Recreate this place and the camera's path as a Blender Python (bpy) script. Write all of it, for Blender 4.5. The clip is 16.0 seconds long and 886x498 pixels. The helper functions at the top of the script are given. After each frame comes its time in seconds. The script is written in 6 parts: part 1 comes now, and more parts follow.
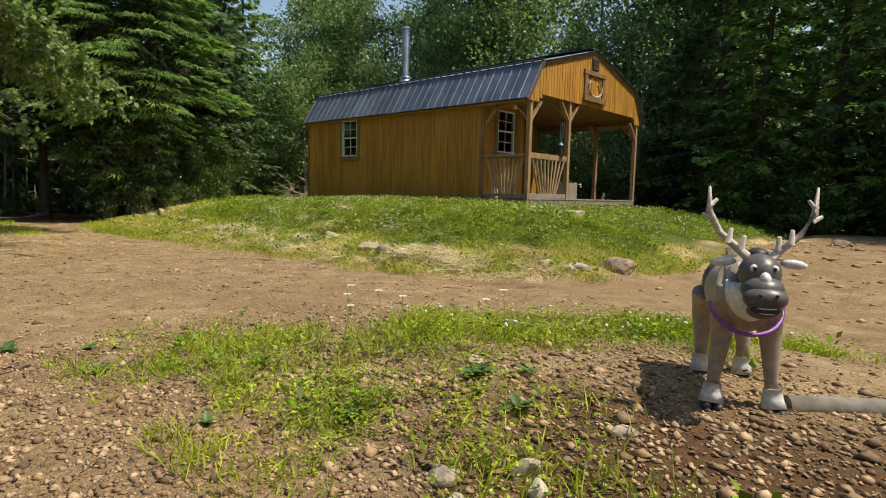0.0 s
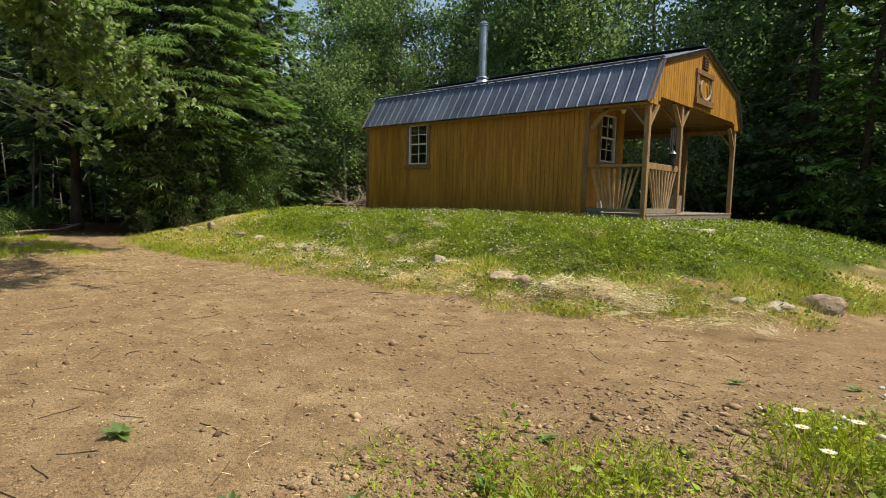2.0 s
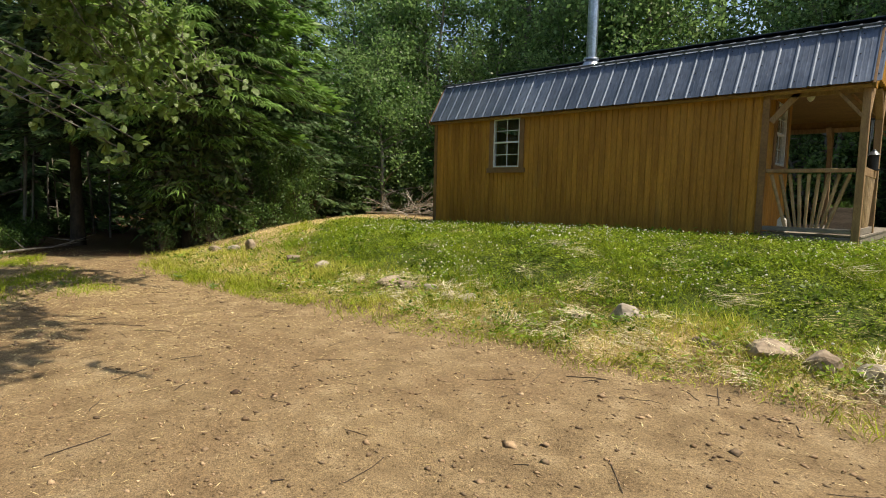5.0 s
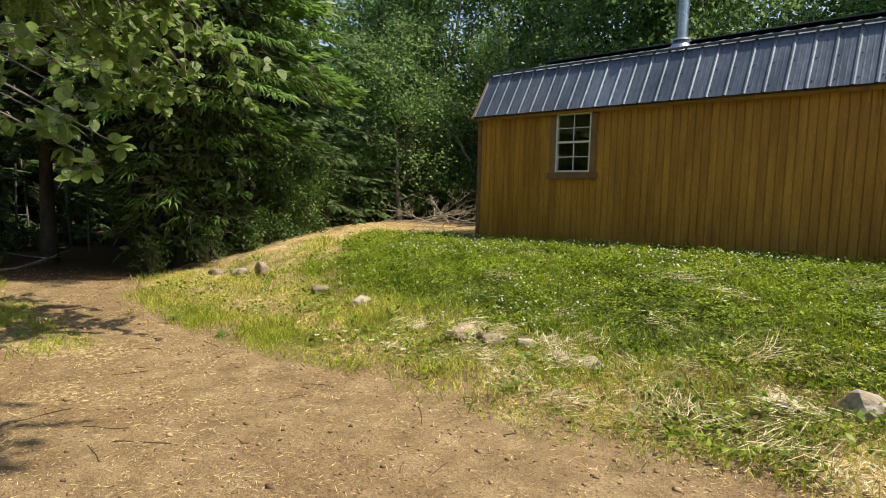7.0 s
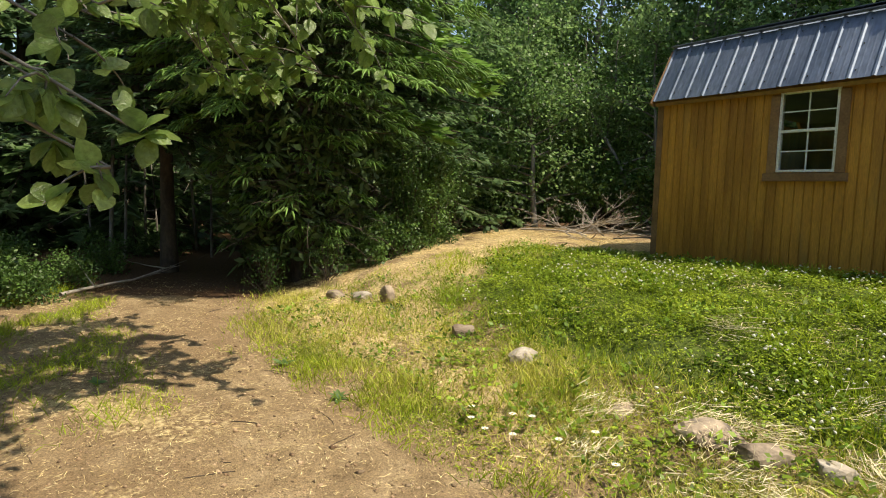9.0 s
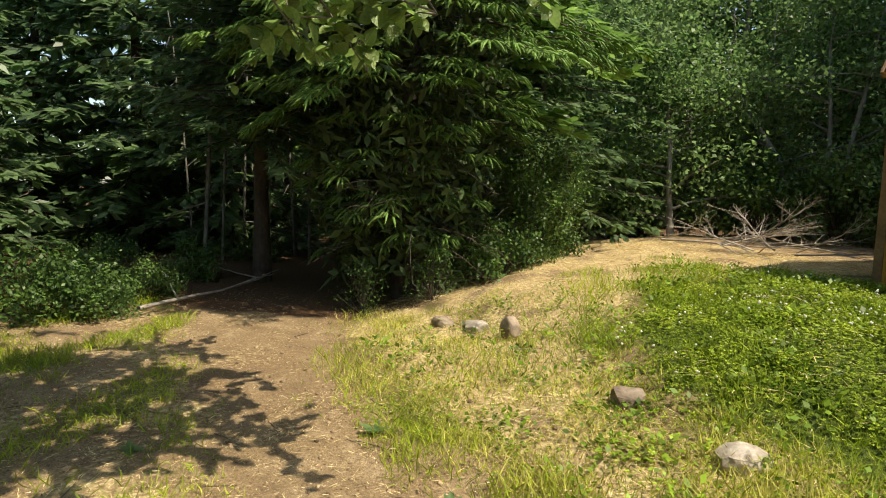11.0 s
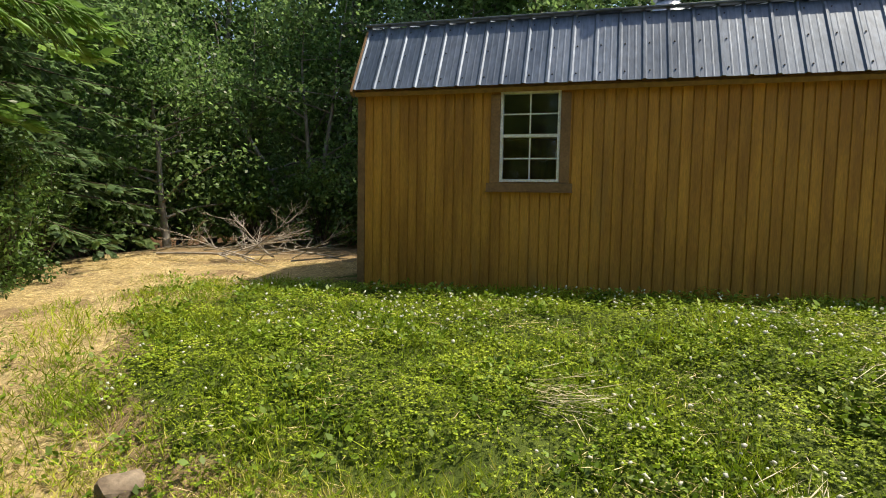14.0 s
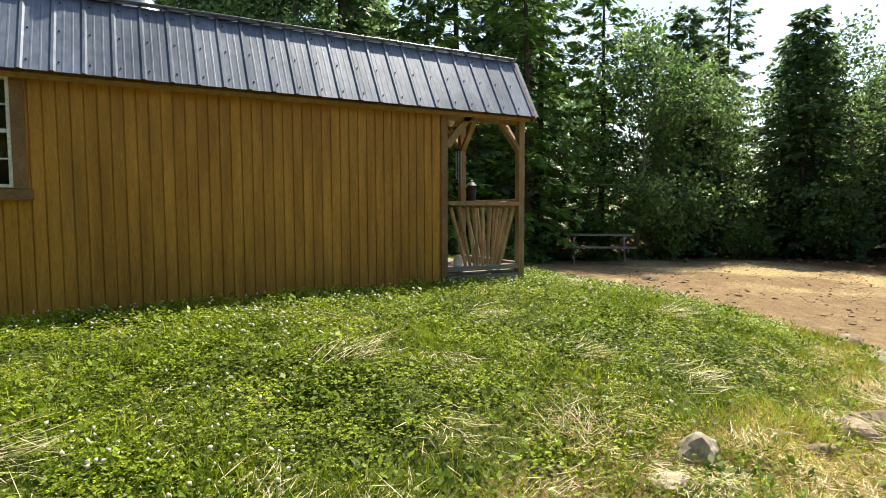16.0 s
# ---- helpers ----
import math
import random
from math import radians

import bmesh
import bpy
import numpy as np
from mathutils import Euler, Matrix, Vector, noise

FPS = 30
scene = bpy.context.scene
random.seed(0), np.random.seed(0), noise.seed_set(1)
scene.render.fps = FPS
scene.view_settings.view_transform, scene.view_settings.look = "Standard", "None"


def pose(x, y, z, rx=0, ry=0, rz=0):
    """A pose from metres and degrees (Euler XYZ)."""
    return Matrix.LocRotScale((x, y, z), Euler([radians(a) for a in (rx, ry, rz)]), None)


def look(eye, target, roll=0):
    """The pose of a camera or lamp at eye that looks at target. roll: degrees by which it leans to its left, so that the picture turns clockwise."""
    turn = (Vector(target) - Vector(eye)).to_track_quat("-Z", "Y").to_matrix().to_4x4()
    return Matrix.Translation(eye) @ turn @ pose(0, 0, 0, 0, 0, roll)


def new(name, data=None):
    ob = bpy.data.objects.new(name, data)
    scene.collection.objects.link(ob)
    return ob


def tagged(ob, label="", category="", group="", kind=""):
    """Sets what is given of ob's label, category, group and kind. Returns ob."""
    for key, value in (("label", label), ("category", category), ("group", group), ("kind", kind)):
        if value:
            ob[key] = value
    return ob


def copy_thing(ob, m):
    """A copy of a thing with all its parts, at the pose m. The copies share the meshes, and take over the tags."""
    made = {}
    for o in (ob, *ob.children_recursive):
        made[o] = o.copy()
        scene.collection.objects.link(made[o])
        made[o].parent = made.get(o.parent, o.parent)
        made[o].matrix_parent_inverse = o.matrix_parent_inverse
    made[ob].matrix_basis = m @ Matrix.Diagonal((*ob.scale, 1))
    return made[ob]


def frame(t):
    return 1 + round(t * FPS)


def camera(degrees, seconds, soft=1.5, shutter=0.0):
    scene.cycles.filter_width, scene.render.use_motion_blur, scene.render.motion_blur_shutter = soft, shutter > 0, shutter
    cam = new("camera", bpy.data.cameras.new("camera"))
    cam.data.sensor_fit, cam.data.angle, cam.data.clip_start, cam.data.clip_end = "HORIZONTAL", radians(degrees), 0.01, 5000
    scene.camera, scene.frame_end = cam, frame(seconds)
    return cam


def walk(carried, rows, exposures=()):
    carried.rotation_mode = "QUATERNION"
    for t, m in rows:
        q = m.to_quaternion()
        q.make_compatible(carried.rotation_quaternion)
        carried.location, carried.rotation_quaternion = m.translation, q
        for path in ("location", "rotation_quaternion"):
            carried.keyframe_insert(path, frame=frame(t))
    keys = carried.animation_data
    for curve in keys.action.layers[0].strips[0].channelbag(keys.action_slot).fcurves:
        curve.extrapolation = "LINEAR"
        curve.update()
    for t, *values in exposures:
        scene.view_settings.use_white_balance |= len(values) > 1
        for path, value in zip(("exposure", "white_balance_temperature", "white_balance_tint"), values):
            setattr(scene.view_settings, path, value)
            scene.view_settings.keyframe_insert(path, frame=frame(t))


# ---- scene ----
cam = camera(75.1, 16.0, soft=1.0)
PATH = [
    (0, (0.376, 0.211, 1.018), (-0.975, 1.673, 0.832), 1.4),
    (0.5, (-0.195, 0.136, 1.037), (-1.547, 1.599, 0.854), 1.3),
    (1, (-0.794, 0.06, 1.087), (-2.145, 1.523, 0.904), 1.4),
    (1.5, (-1.363, -0.054, 1.142), (-2.714, 1.41, 0.962), 1.4),
    (2, (-1.919, -0.044, 1.208), (-3.27, 1.42, 1.028), 1.5),
    (2.5, (-2.49, -0.061, 1.241), (-3.84, 1.404, 1.060), 1.5),
    (3, (-3.048, 0.008, 1.264), (-4.397, 1.473, 1.082), 1.6),
    (3.5, (-3.597, 0.131, 1.303), (-4.946, 1.597, 1.124), 1.5),
    (4, (-4.1, 0.253, 1.326), (-5.447, 1.72, 1.147), 1.6),
    (4.2, (-4.297, 0.33, 1.327), (-5.644, 1.797, 1.148), 1.5),
    (6.3, (-6.657, 1.097, 1.511), (-7.97, 2.594, 1.326), 1.5),
    (6.5, (-6.849, 1.179, 1.525), (-8.161, 2.677, 1.340), 1.4),
    (7, (-7.303, 1.438, 1.585), (-8.607, 2.942, 1.393), 1.4),
    (7.5, (-7.787, 1.657, 1.620), (-9.105, 3.147, 1.419), 1.4),
    (8, (-8.226, 1.933, 1.644), (-9.595, 3.377, 1.440), 1.3),
    (8.5, (-8.665, 2.207, 1.646), (-10.155, 3.527, 1.442), 1.4),
    (9, (-9.085, 2.408, 1.675), (-10.657, 3.628, 1.471), 1.3),
    (9.5, (-9.519, 2.654, 1.683), (-11.182, 3.745, 1.474), 1.4),
    (10, (-9.945, 2.809, 1.666), (-11.682, 3.776, 1.456), 1.3),
    (10.2, (-10.086, 2.859, 1.667), (-11.83, 3.816, 1.462), 1.3),
    (12.3, (-11.116, 3.459, 1.665), (-12.887, 4.361, 1.442), 1.7),
    (12.5, (-11.146, 3.508, 1.665), (-12.888, 4.467, 1.451), 1.9),
    (13, (-11.178, 3.589, 1.693), (-12.678, 4.898, 1.501), 1.9),
    (13.5, (-11.171, 3.674, 1.714), (-12.222, 5.367, 1.541), 1.7),
    (14, (-11.107, 3.739, 1.720), (-11.626, 5.665, 1.568), 1.0),
    (14.5, (-11.018, 3.765, 1.728), (-11.024, 5.76, 1.587), 0.5),
    (14.6, (-11.002, 3.765, 1.730), (-10.913, 5.759, 1.594), 0.5),
    (15, (-10.948, 3.768, 1.742), (-10.53, 5.719, 1.607), 0.2),
    (15.5, (-10.845, 3.744, 1.758), (-10.144, 5.613, 1.624), -0.1),
    (16, (-10.714, 3.707, 1.770), (-9.749, 5.454, 1.635), -0.2),
]
EXPOSURES = [(0, 0.24, 7300, 8), (4, 0.32, 7300, 8), (7, 0.42, 7300, 8), (10, 0.55, 7300, 8), (12.5, 0.52, 7300, 8), (14, 0.52, 7300, 8), (15, 0.74, 7300, 8), (16, 0.76, 7300, 8)]
walk(cam, [(t, look(eye, target, roll)) for t, eye, target, roll in PATH], EXPOSURES)

# ---------------- light ----------------
SUN = Vector((1.0, 0.5, 2.05)).normalized()
world = bpy.data.worlds.new("world")
scene.world = world
world.use_nodes = True
wn = world.node_tree
sky = wn.nodes.new("ShaderNodeTexSky")
sky.sky_type = "NISHITA"
sky.sun_disc = False
sky.sun_elevation = math.asin(SUN.z)
sky.sun_rotation = math.atan2(SUN.x, SUN.y)
sky.air_density, sky.dust_density = 1.0, 1.2
wn.nodes["Background"].inputs["Strength"].default_value = 0.15
wn.links.new(sky.outputs[0], wn.nodes["Background"].inputs["Color"])
sun_data = bpy.data.lights.new("sun", "SUN")
sun_data.energy, sun_data.angle, sun_data.color = 4.2, radians(0.6), (1.0, 0.93, 0.82)
sun = new("sun", sun_data)
sun.matrix_world = look(SUN * 60, (0, 0, 0))

# ---------------- helpers ----------------
rng = np.random.default_rng(7)


def material(name, c1, c2, scale=6.0, rough=0.8, metal=0.0, bump=0.2, bump_scale=None, stretch=(1, 1, 1), spots=None, vary=0.0, island=0.0, spec=0.5, translucent=0.0):
    """Two-tone procedural surface: broad noise between two colours, fine grain, relief, and a random shade per piece."""
    m = bpy.data.materials.new(name)
    m.use_nodes = True
    nt, n = m.node_tree, m.node_tree.nodes
    bs = n["Principled BSDF"]
    bs.inputs["Roughness"].default_value, bs.inputs["Metallic"].default_value = rough, metal
    bs.inputs["Specular IOR Level"].default_value = spec
    geo = n.new("ShaderNodeNewGeometry")
    mp = n.new("ShaderNodeMapping")
    mp.inputs["Scale"].default_value = stretch
    nt.links.new(geo.outputs["Position"], mp.inputs[0])
    a = n.new("ShaderNodeTexNoise")
    a.inputs["Scale"].default_value, a.inputs["Detail"].default_value = scale, 6
    b = n.new("ShaderNodeTexNoise")
    b.inputs["Scale"].default_value, b.inputs["Detail"].default_value = bump_scale or scale * 7, 5
    nt.links.new(mp.outputs[0], a.inputs[0]), nt.links.new(mp.outputs[0], b.inputs[0])
    ramp = n.new("ShaderNodeValToRGB")
    ramp.color_ramp.elements[0].position, ramp.color_ramp.elements[1].position = 0.34, 0.66
    ramp.color_ramp.elements[0].color, ramp.color_ramp.elements[1].color = (*c1, 1), (*c2, 1)
    nt.links.new(a.outputs[0], ramp.inputs[0])
    hsv = n.new("ShaderNodeHueSaturation")
    grain = n.new("ShaderNodeMapRange")
    grain.inputs[1].default_value, grain.inputs[2].default_value = 0.3, 0.7
    grain.inputs[3].default_value, grain.inputs[4].default_value = 0.78, 1.18
    nt.links.new(b.outputs[0], grain.inputs[0])
    value = grain.outputs[0]
    if vary or island:
        src = geo.outputs["Random Per Island"] if island else n.new("ShaderNodeObjectInfo").outputs["Random"]
        rnd = n.new("ShaderNodeMapRange")
        k = vary or island
        rnd.inputs[3].default_value, rnd.inputs[4].default_value = 1 - k, 1 + k
        nt.links.new(src, rnd.inputs[0])
        mul = n.new("ShaderNodeMath")
        mul.operation = "MULTIPLY"
        nt.links.new(value, mul.inputs[0]), nt.links.new(rnd.outputs[0], mul.inputs[1])
        value = mul.outputs[0]
    nt.links.new(value, hsv.inputs["Value"]), nt.links.new(ramp.outputs[0], hsv.inputs["Color"])
    colour = hsv.outputs[0]
    if spots:
        sc, lo, col = spots
        s = n.new("ShaderNodeTexNoise")
        s.inputs["Scale"].default_value, s.inputs["Detail"].default_value = sc, 8
        nt.links.new(mp.outputs[0], s.inputs[0])
        r = n.new("ShaderNodeMapRange")
        r.inputs[1].default_value, r.inputs[2].default_value = lo, lo + 0.12
        nt.links.new(s.outputs[0], r.inputs[0])
        mx = n.new("ShaderNodeMix")
        mx.data_type = "RGBA"
        nt.links.new(r.outputs[0], mx.inputs[0]), nt.links.new(colour, mx.inputs[6])
        mx.inputs[7].default_value = (*col, 1)
        colour = mx.outputs[2]
    nt.links.new(colour, bs.inputs["Base Color"])
    if bump:
        bp = n.new("ShaderNodeBump")
        bp.inputs["Strength"].default_value, bp.inputs["Distance"].default_value = bump, 0.01
        nt.links.new(b.outputs[0], bp.inputs["Height"]), nt.links.new(bp.outputs[0], bs.inputs["Normal"])
    if translucent:
        tr = n.new("ShaderNodeBsdfTranslucent")
        nt.links.new(colour, tr.inputs["Color"])
        ms = n.new("ShaderNodeMixShader")
        ms.inputs[0].default_value = translucent
        nt.links.new(bs.outputs[0], ms.inputs[1]), nt.links.new(tr.outputs[0], ms.inputs[2])
        nt.links.new(ms.outputs[0], n["Material Output"].inputs["Surface"])
    return m


def part(name, bm, mat, parent=None, label="", smooth=False):
    me = bpy.data.meshes.new(name)
    bm.to_mesh(me)
    bm.free()
    for x in mat if isinstance(mat, (list, tuple)) else [mat]:
        me.materials.append(x)
    if smooth:
        me.shade_smooth()
    ob = new(name, me)
    ob.parent = parent
    return tagged(ob, label) if label else ob


def empty(name, label, category, at=(0, 0, 0), group="", kind=""):
    ob = new(name)
    ob.location = at
    ob.empty_display_size = 0.1
    return tagged(ob, label, category, group, kind)


def array_mesh(name, v, f, mat):
    """A mesh from a vertex array and an array of equal-sided faces."""
    v, f = np.asarray(v, np.float32), np.asarray(f, np.int32)
    me = bpy.data.meshes.new(name)
    me.vertices.add(len(v))
    me.vertices.foreach_set("co", v.ravel())
    k = f.shape[1]
    me.loops.add(f.size)
    me.loops.foreach_set("vertex_index", f.ravel())
    me.polygons.add(len(f))
    me.polygons.foreach_set("loop_start", np.arange(len(f), dtype=np.int32) * k)
    me.update(calc_edges=True)
    me.validate()
    me.materials.append(mat)
    return me


def array_part(name, v, f, mat, parent=None, label="", smooth=False):
    me = array_mesh(name, v, f, mat)
    if smooth:
        me.shade_smooth()
    ob = new(name, me)
    ob.parent = parent
    return tagged(ob, label) if label else ob


def box(bm, x0, y0, z0, x1, y1, z1, bevel=0.0, mat=0):
    r = bmesh.ops.create_cube(bm, size=1.0, matrix=Matrix.Translation(((x0 + x1) / 2, (y0 + y1) / 2, (z0 + z1) / 2)) @ Matrix.Diagonal((abs(x1 - x0), abs(y1 - y0), abs(z1 - z0), 1)))
    faces = {f for v in r["verts"] for f in v.link_faces}
    for f in faces:
        f.material_index = mat
    if bevel:
        bmesh.ops.bevel(bm, geom=list({e for v in r["verts"] for e in v.link_edges}), offset=bevel, segments=1, affect="EDGES")


def beam(bm, p, q, w, h, bevel=0.004):
    """A squared timber from p to q."""
    p, q = Vector(p), Vector(q)
    d = q - p
    m = Matrix.Translation((p + q) / 2) @ d.to_track_quat("Z", "Y").to_matrix().to_4x4() @ Matrix.Diagonal((w, h, d.length, 1))
    r = bmesh.ops.create_cube(bm, size=1.0, matrix=m)
    if bevel:
        bmesh.ops.bevel(bm, geom=list({e for v in r["verts"] for e in v.link_edges}), offset=bevel, segments=1, affect="EDGES")


def cyl(bm, p, q, r0, r1=None, n=12, mat=0):
    p, q = Vector(p), Vector(q)
    d = q - p
    m = Matrix.Translation((p + q) / 2) @ d.to_track_quat("Z", "Y").to_matrix().to_4x4()
    r = bmesh.ops.create_cone(bm, cap_ends=True, segments=n, radius1=r0, radius2=r0 if r1 is None else r1, depth=d.length, matrix=m)
    for f in {f for v in r["verts"] for f in v.link_faces}:
        f.material_index = mat


def ball(bm, c, s, mat=0, rot=None, sub=3):
    m = Matrix.Translation(c) @ (rot or Matrix.Identity(4)) @ Matrix.Diagonal((*s, 1))
    r = bmesh.ops.create_icosphere(bm, subdivisions=sub, radius=1.0, matrix=m)
    for f in {f for v in r["verts"] for f in v.link_faces}:
        f.material_index = mat


def tube(pts, radii, n=6):
    """Vertices and quads of a tapering round limb through pts."""
    pts, radii = np.asarray(pts, float), np.asarray(radii, float)
    d = np.gradient(pts, axis=0)
    d /= np.linalg.norm(d, axis=1, keepdims=True) + 1e-9
    up = np.where(np.abs(d[:, 2:3]) > 0.9, [[1.0, 0, 0]], [[0, 0, 1.0]])
    a = np.cross(d, up)
    a /= np.linalg.norm(a, axis=1, keepdims=True) + 1e-9
    b = np.cross(d, a)
    th = np.arange(n) * 2 * np.pi / n
    v = pts[:, None] + radii[:, None, None] * (a[:, None] * np.cos(th)[None, :, None] + b[:, None] * np.sin(th)[None, :, None])
    k = len(pts)
    i, j = np.meshgrid(np.arange(k - 1), np.arange(n), indexing="ij")
    f = np.stack([i * n + j, i * n + (j + 1) % n, (i + 1) * n + (j + 1) % n, (i + 1) * n + j], -1).reshape(-1, 4)
    return v.reshape(-1, 3), f


def merge(items):
    vs, fs, o = [], [], 0
    for v, f in items:
        vs.append(v), fs.append(f + o)
        o += len(v)
    return np.concatenate(vs), np.concatenate(fs)


def unit(a):
    return a / (np.linalg.norm(a, axis=-1, keepdims=True) + 1e-9)


def leaf_quads(c, d, nrm, length, width):
    """Pointed leaves: rhombs lying from c along d, facing nrm."""
    d = unit(d)
    s = unit(np.cross(d, nrm))
    length, width = np.asarray(length)[:, None], np.asarray(width)[:, None]
    v = np.stack([c, c + d * length * 0.45 + s * width / 2, c + d * length, c + d * length * 0.45 - s * width / 2], 1)
    return v.reshape(-1, 3), np.arange(len(c) * 4).reshape(-1, 4)


# ---------------- lie of the land ----------------
TOE = np.array([(-23.2, 70.0), (-23.0, 12.0), (-20.9, 9.2), (-18.4, 6.5), (-16.6, 5.3), (-15.2, 4.95), (-14, 5.1), (-9, 5.2), (-5.6, 5.25), (-4.1, 5.8), (-3.2, 6.8), (-2.7, 8.0), (-2.2, 10.0), (-1.8, 13.0), (-1.8, 70.0)])
EDGE = np.array([(-11.2, 5.0), (-12.7, 5.9), (-14.2, 6.5), (-14.65, 7.3), (-14.85, 8.5), (-14.7, 9.6), (-14.3, 10.4), (-14.2, 40.0)])


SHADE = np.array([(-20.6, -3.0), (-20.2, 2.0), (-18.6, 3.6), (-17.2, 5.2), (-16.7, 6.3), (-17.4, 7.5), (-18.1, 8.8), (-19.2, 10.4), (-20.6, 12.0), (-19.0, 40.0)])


def side(line, x, y):
    """Signed distance from a polyline: positive on its left."""
    best, sign = np.full(np.shape(x), 1e9), np.ones(np.shape(x))
    for (ax, ay), (bx, by) in zip(line[:-1], line[1:]):
        ux, uy = bx - ax, by - ay
        t = np.clip(((x - ax) * ux + (y - ay) * uy) / (ux * ux + uy * uy), 0, 1)
        dist = np.hypot(x - ax - t * ux, y - ay - t * uy)
        near = dist < best
        best = np.where(near, dist, best)
        sign = np.where(near, np.sign(ux * (y - ay) - uy * (x - ax) + 1e-9), sign)
    return best * sign


def wavy(x, y, s, seed=0.0):
    """Smooth cheap noise in about -1..1."""
    x, y = x / s + seed * 3.1, y / s - seed * 1.7
    return (np.sin(x * 1.3 + 1.9 * np.sin(y * 0.9 + seed)) + np.sin(y * 1.7 + 1.5 * np.sin(x * 1.1 - seed)) + np.sin((x + y) * 2.3 + np.sin(x * 2.9 - y * 1.3)) * 0.6 + np.sin((x - y) * 4.1 + 1.3 * np.sin(y * 3.7)) * 0.35) / 2.2


def bank(x, y):
    return side(TOE, x, y)


def height(x, y):
    x, y = np.asarray(x, float), np.asarray(y, float)
    d = bank(x, y) + 0.12 * wavy(x, y, 0.9, 2)
    z = np.interp(d, [-0.4, 0.0, 0.3, 0.6, 0.9, 1.2, 1.6, 2.0, 2.6, 3.4], [0, 0.05, 0.13, 0.18, 0.23, 0.32, 0.46, 0.58, 0.72, 0.845])
    z = z - 0.085 * sat((-9.5 - x) / 3.5) * sat((d - 1.8) / 1.0)
    z = z - 0.09 * sat((x + 7.2) / 1.5) * sat((y - 8.3) / 1.5) * sat((d - 1.2) / 1.0)
    z = z + 0.17 * np.exp(-(((x + 0.7) / 2.6) ** 2 + ((y - 3.2) / 1.3) ** 2) ** 2)
    z = np.maximum(z, 0.34 * sat((y - 7.0) / 5.0) * sat((x + 4.0) / 2.0))
    z = z + 0.035 * sat(1 - np.abs(d - 0.8) / 1.2) * wavy(x, y, 0.33, 27)
    near = np.exp(-(((x + 7) / 14) ** 2 + ((y - 4) / 10) ** 2))
    z = z + near * (0.018 * wavy(x, y, 0.55, 5) + 0.007 * wavy(x, y, 0.13, 1) + 0.02 * wavy(x, y, 1.7, 3))
    return z


def ground_z(x, y):
    return float(height(x, y))


def sat(a):
    return np.clip(a, 0, 1)


def clover_mask(x, y):
    d, e = bank(x, y), side(EDGE, x, y)
    return sat((d - 0.95 + 0.38 * wavy(x, y, 0.5, 4)) / 0.6) * sat((-e + 0.22 * wavy(x, y, 0.4, 7) + 0.18 * wavy(x, y, 0.13, 3)) / 0.7 + 0.3)


def fringe_mask(x, y):
    """Thin grass along the toe of the bank, on the island, and beside the path."""
    d, e = bank(x, y), side(EDGE, x, y)
    wide = 0.62 + 0.35 * sat((-7.5 - x) / 2)
    band = sat(1.6 - 1.6 * np.abs(d - 0.6) / (wide + 0.35) + 0.5 * wavy(x, y, 0.35, 8)) * sat(0.85 + 0.5 * wavy(x, y, 0.45, 9)) * sat(1.1 - 0.75 * sat(e / 0.3 + 0.5))
    p, q = (x + 1.5) * 0.66 + (y - 3.45) * 0.75, (y - 3.45) * 0.66 - (x + 1.5) * 0.75
    isl = sat(1.5 - 1.5 * np.hypot(p / 2.7, q / 0.75) + 0.5 * wavy(x, y, 0.4, 11)) * sat(1.4 * np.hypot((x - 0.1) / 1.1, (y - 2.35) / 0.75) - 0.6) * sat(0.8 + 0.5 * wavy(x, y, 0.22, 10))
    near = sat(1.4 - 1.2 * np.hypot((x + 2.0) / 1.9, (y - 1.7) / 0.95)) * sat(0.45 + 0.9 * wavy(x, y, 0.28, 12))
    left = sat((3.6 + 0.25 * wavy(x, y, 0.5, 17) - y) / 0.35) * sat((-13.2 - x) / 0.8) * sat((x + 21) / 1.0) * sat((y - 0.8) / 0.5) * sat(0.5 + 0.95 * wavy(x, y, 0.4, 13))
    sparse = 0.26 * sat(e / 0.4 + 0.5) * sat(d / 0.4 + 0.6) * sat((x + 19) / 1.0) * sat(0.3 + wavy(x, y, 0.5, 18))
    tongue = sat(1.5 - 1.3 * np.hypot((x + 13.4) / 2.6, (y - 4.85) / 0.5)) * sat(0.75 + 0.6 * wavy(x, y, 0.5, 14))
    skirt = sat(1.3 - 1.3 * np.hypot((x + 16.2) / 1.6, (y - 5.6) / 0.8)) * sat(0.6 + 0.6 * wavy(x, y, 0.4, 16))
    seam = sat(1.3 - np.abs(e - 0.15) / 0.75) * sat(d / 0.4) * sat(0.6 + 0.7 * wavy(x, y, 0.3, 19))
    far = sat((-9.0 - x) / 1.0) * sat((0.6 - y) / 0.6) * 0.6
    return np.maximum.reduce([band, isl, near, left, sparse, seam, tongue, skirt, far * sat(0.4 + wavy(x, y, 0.8, 15))])


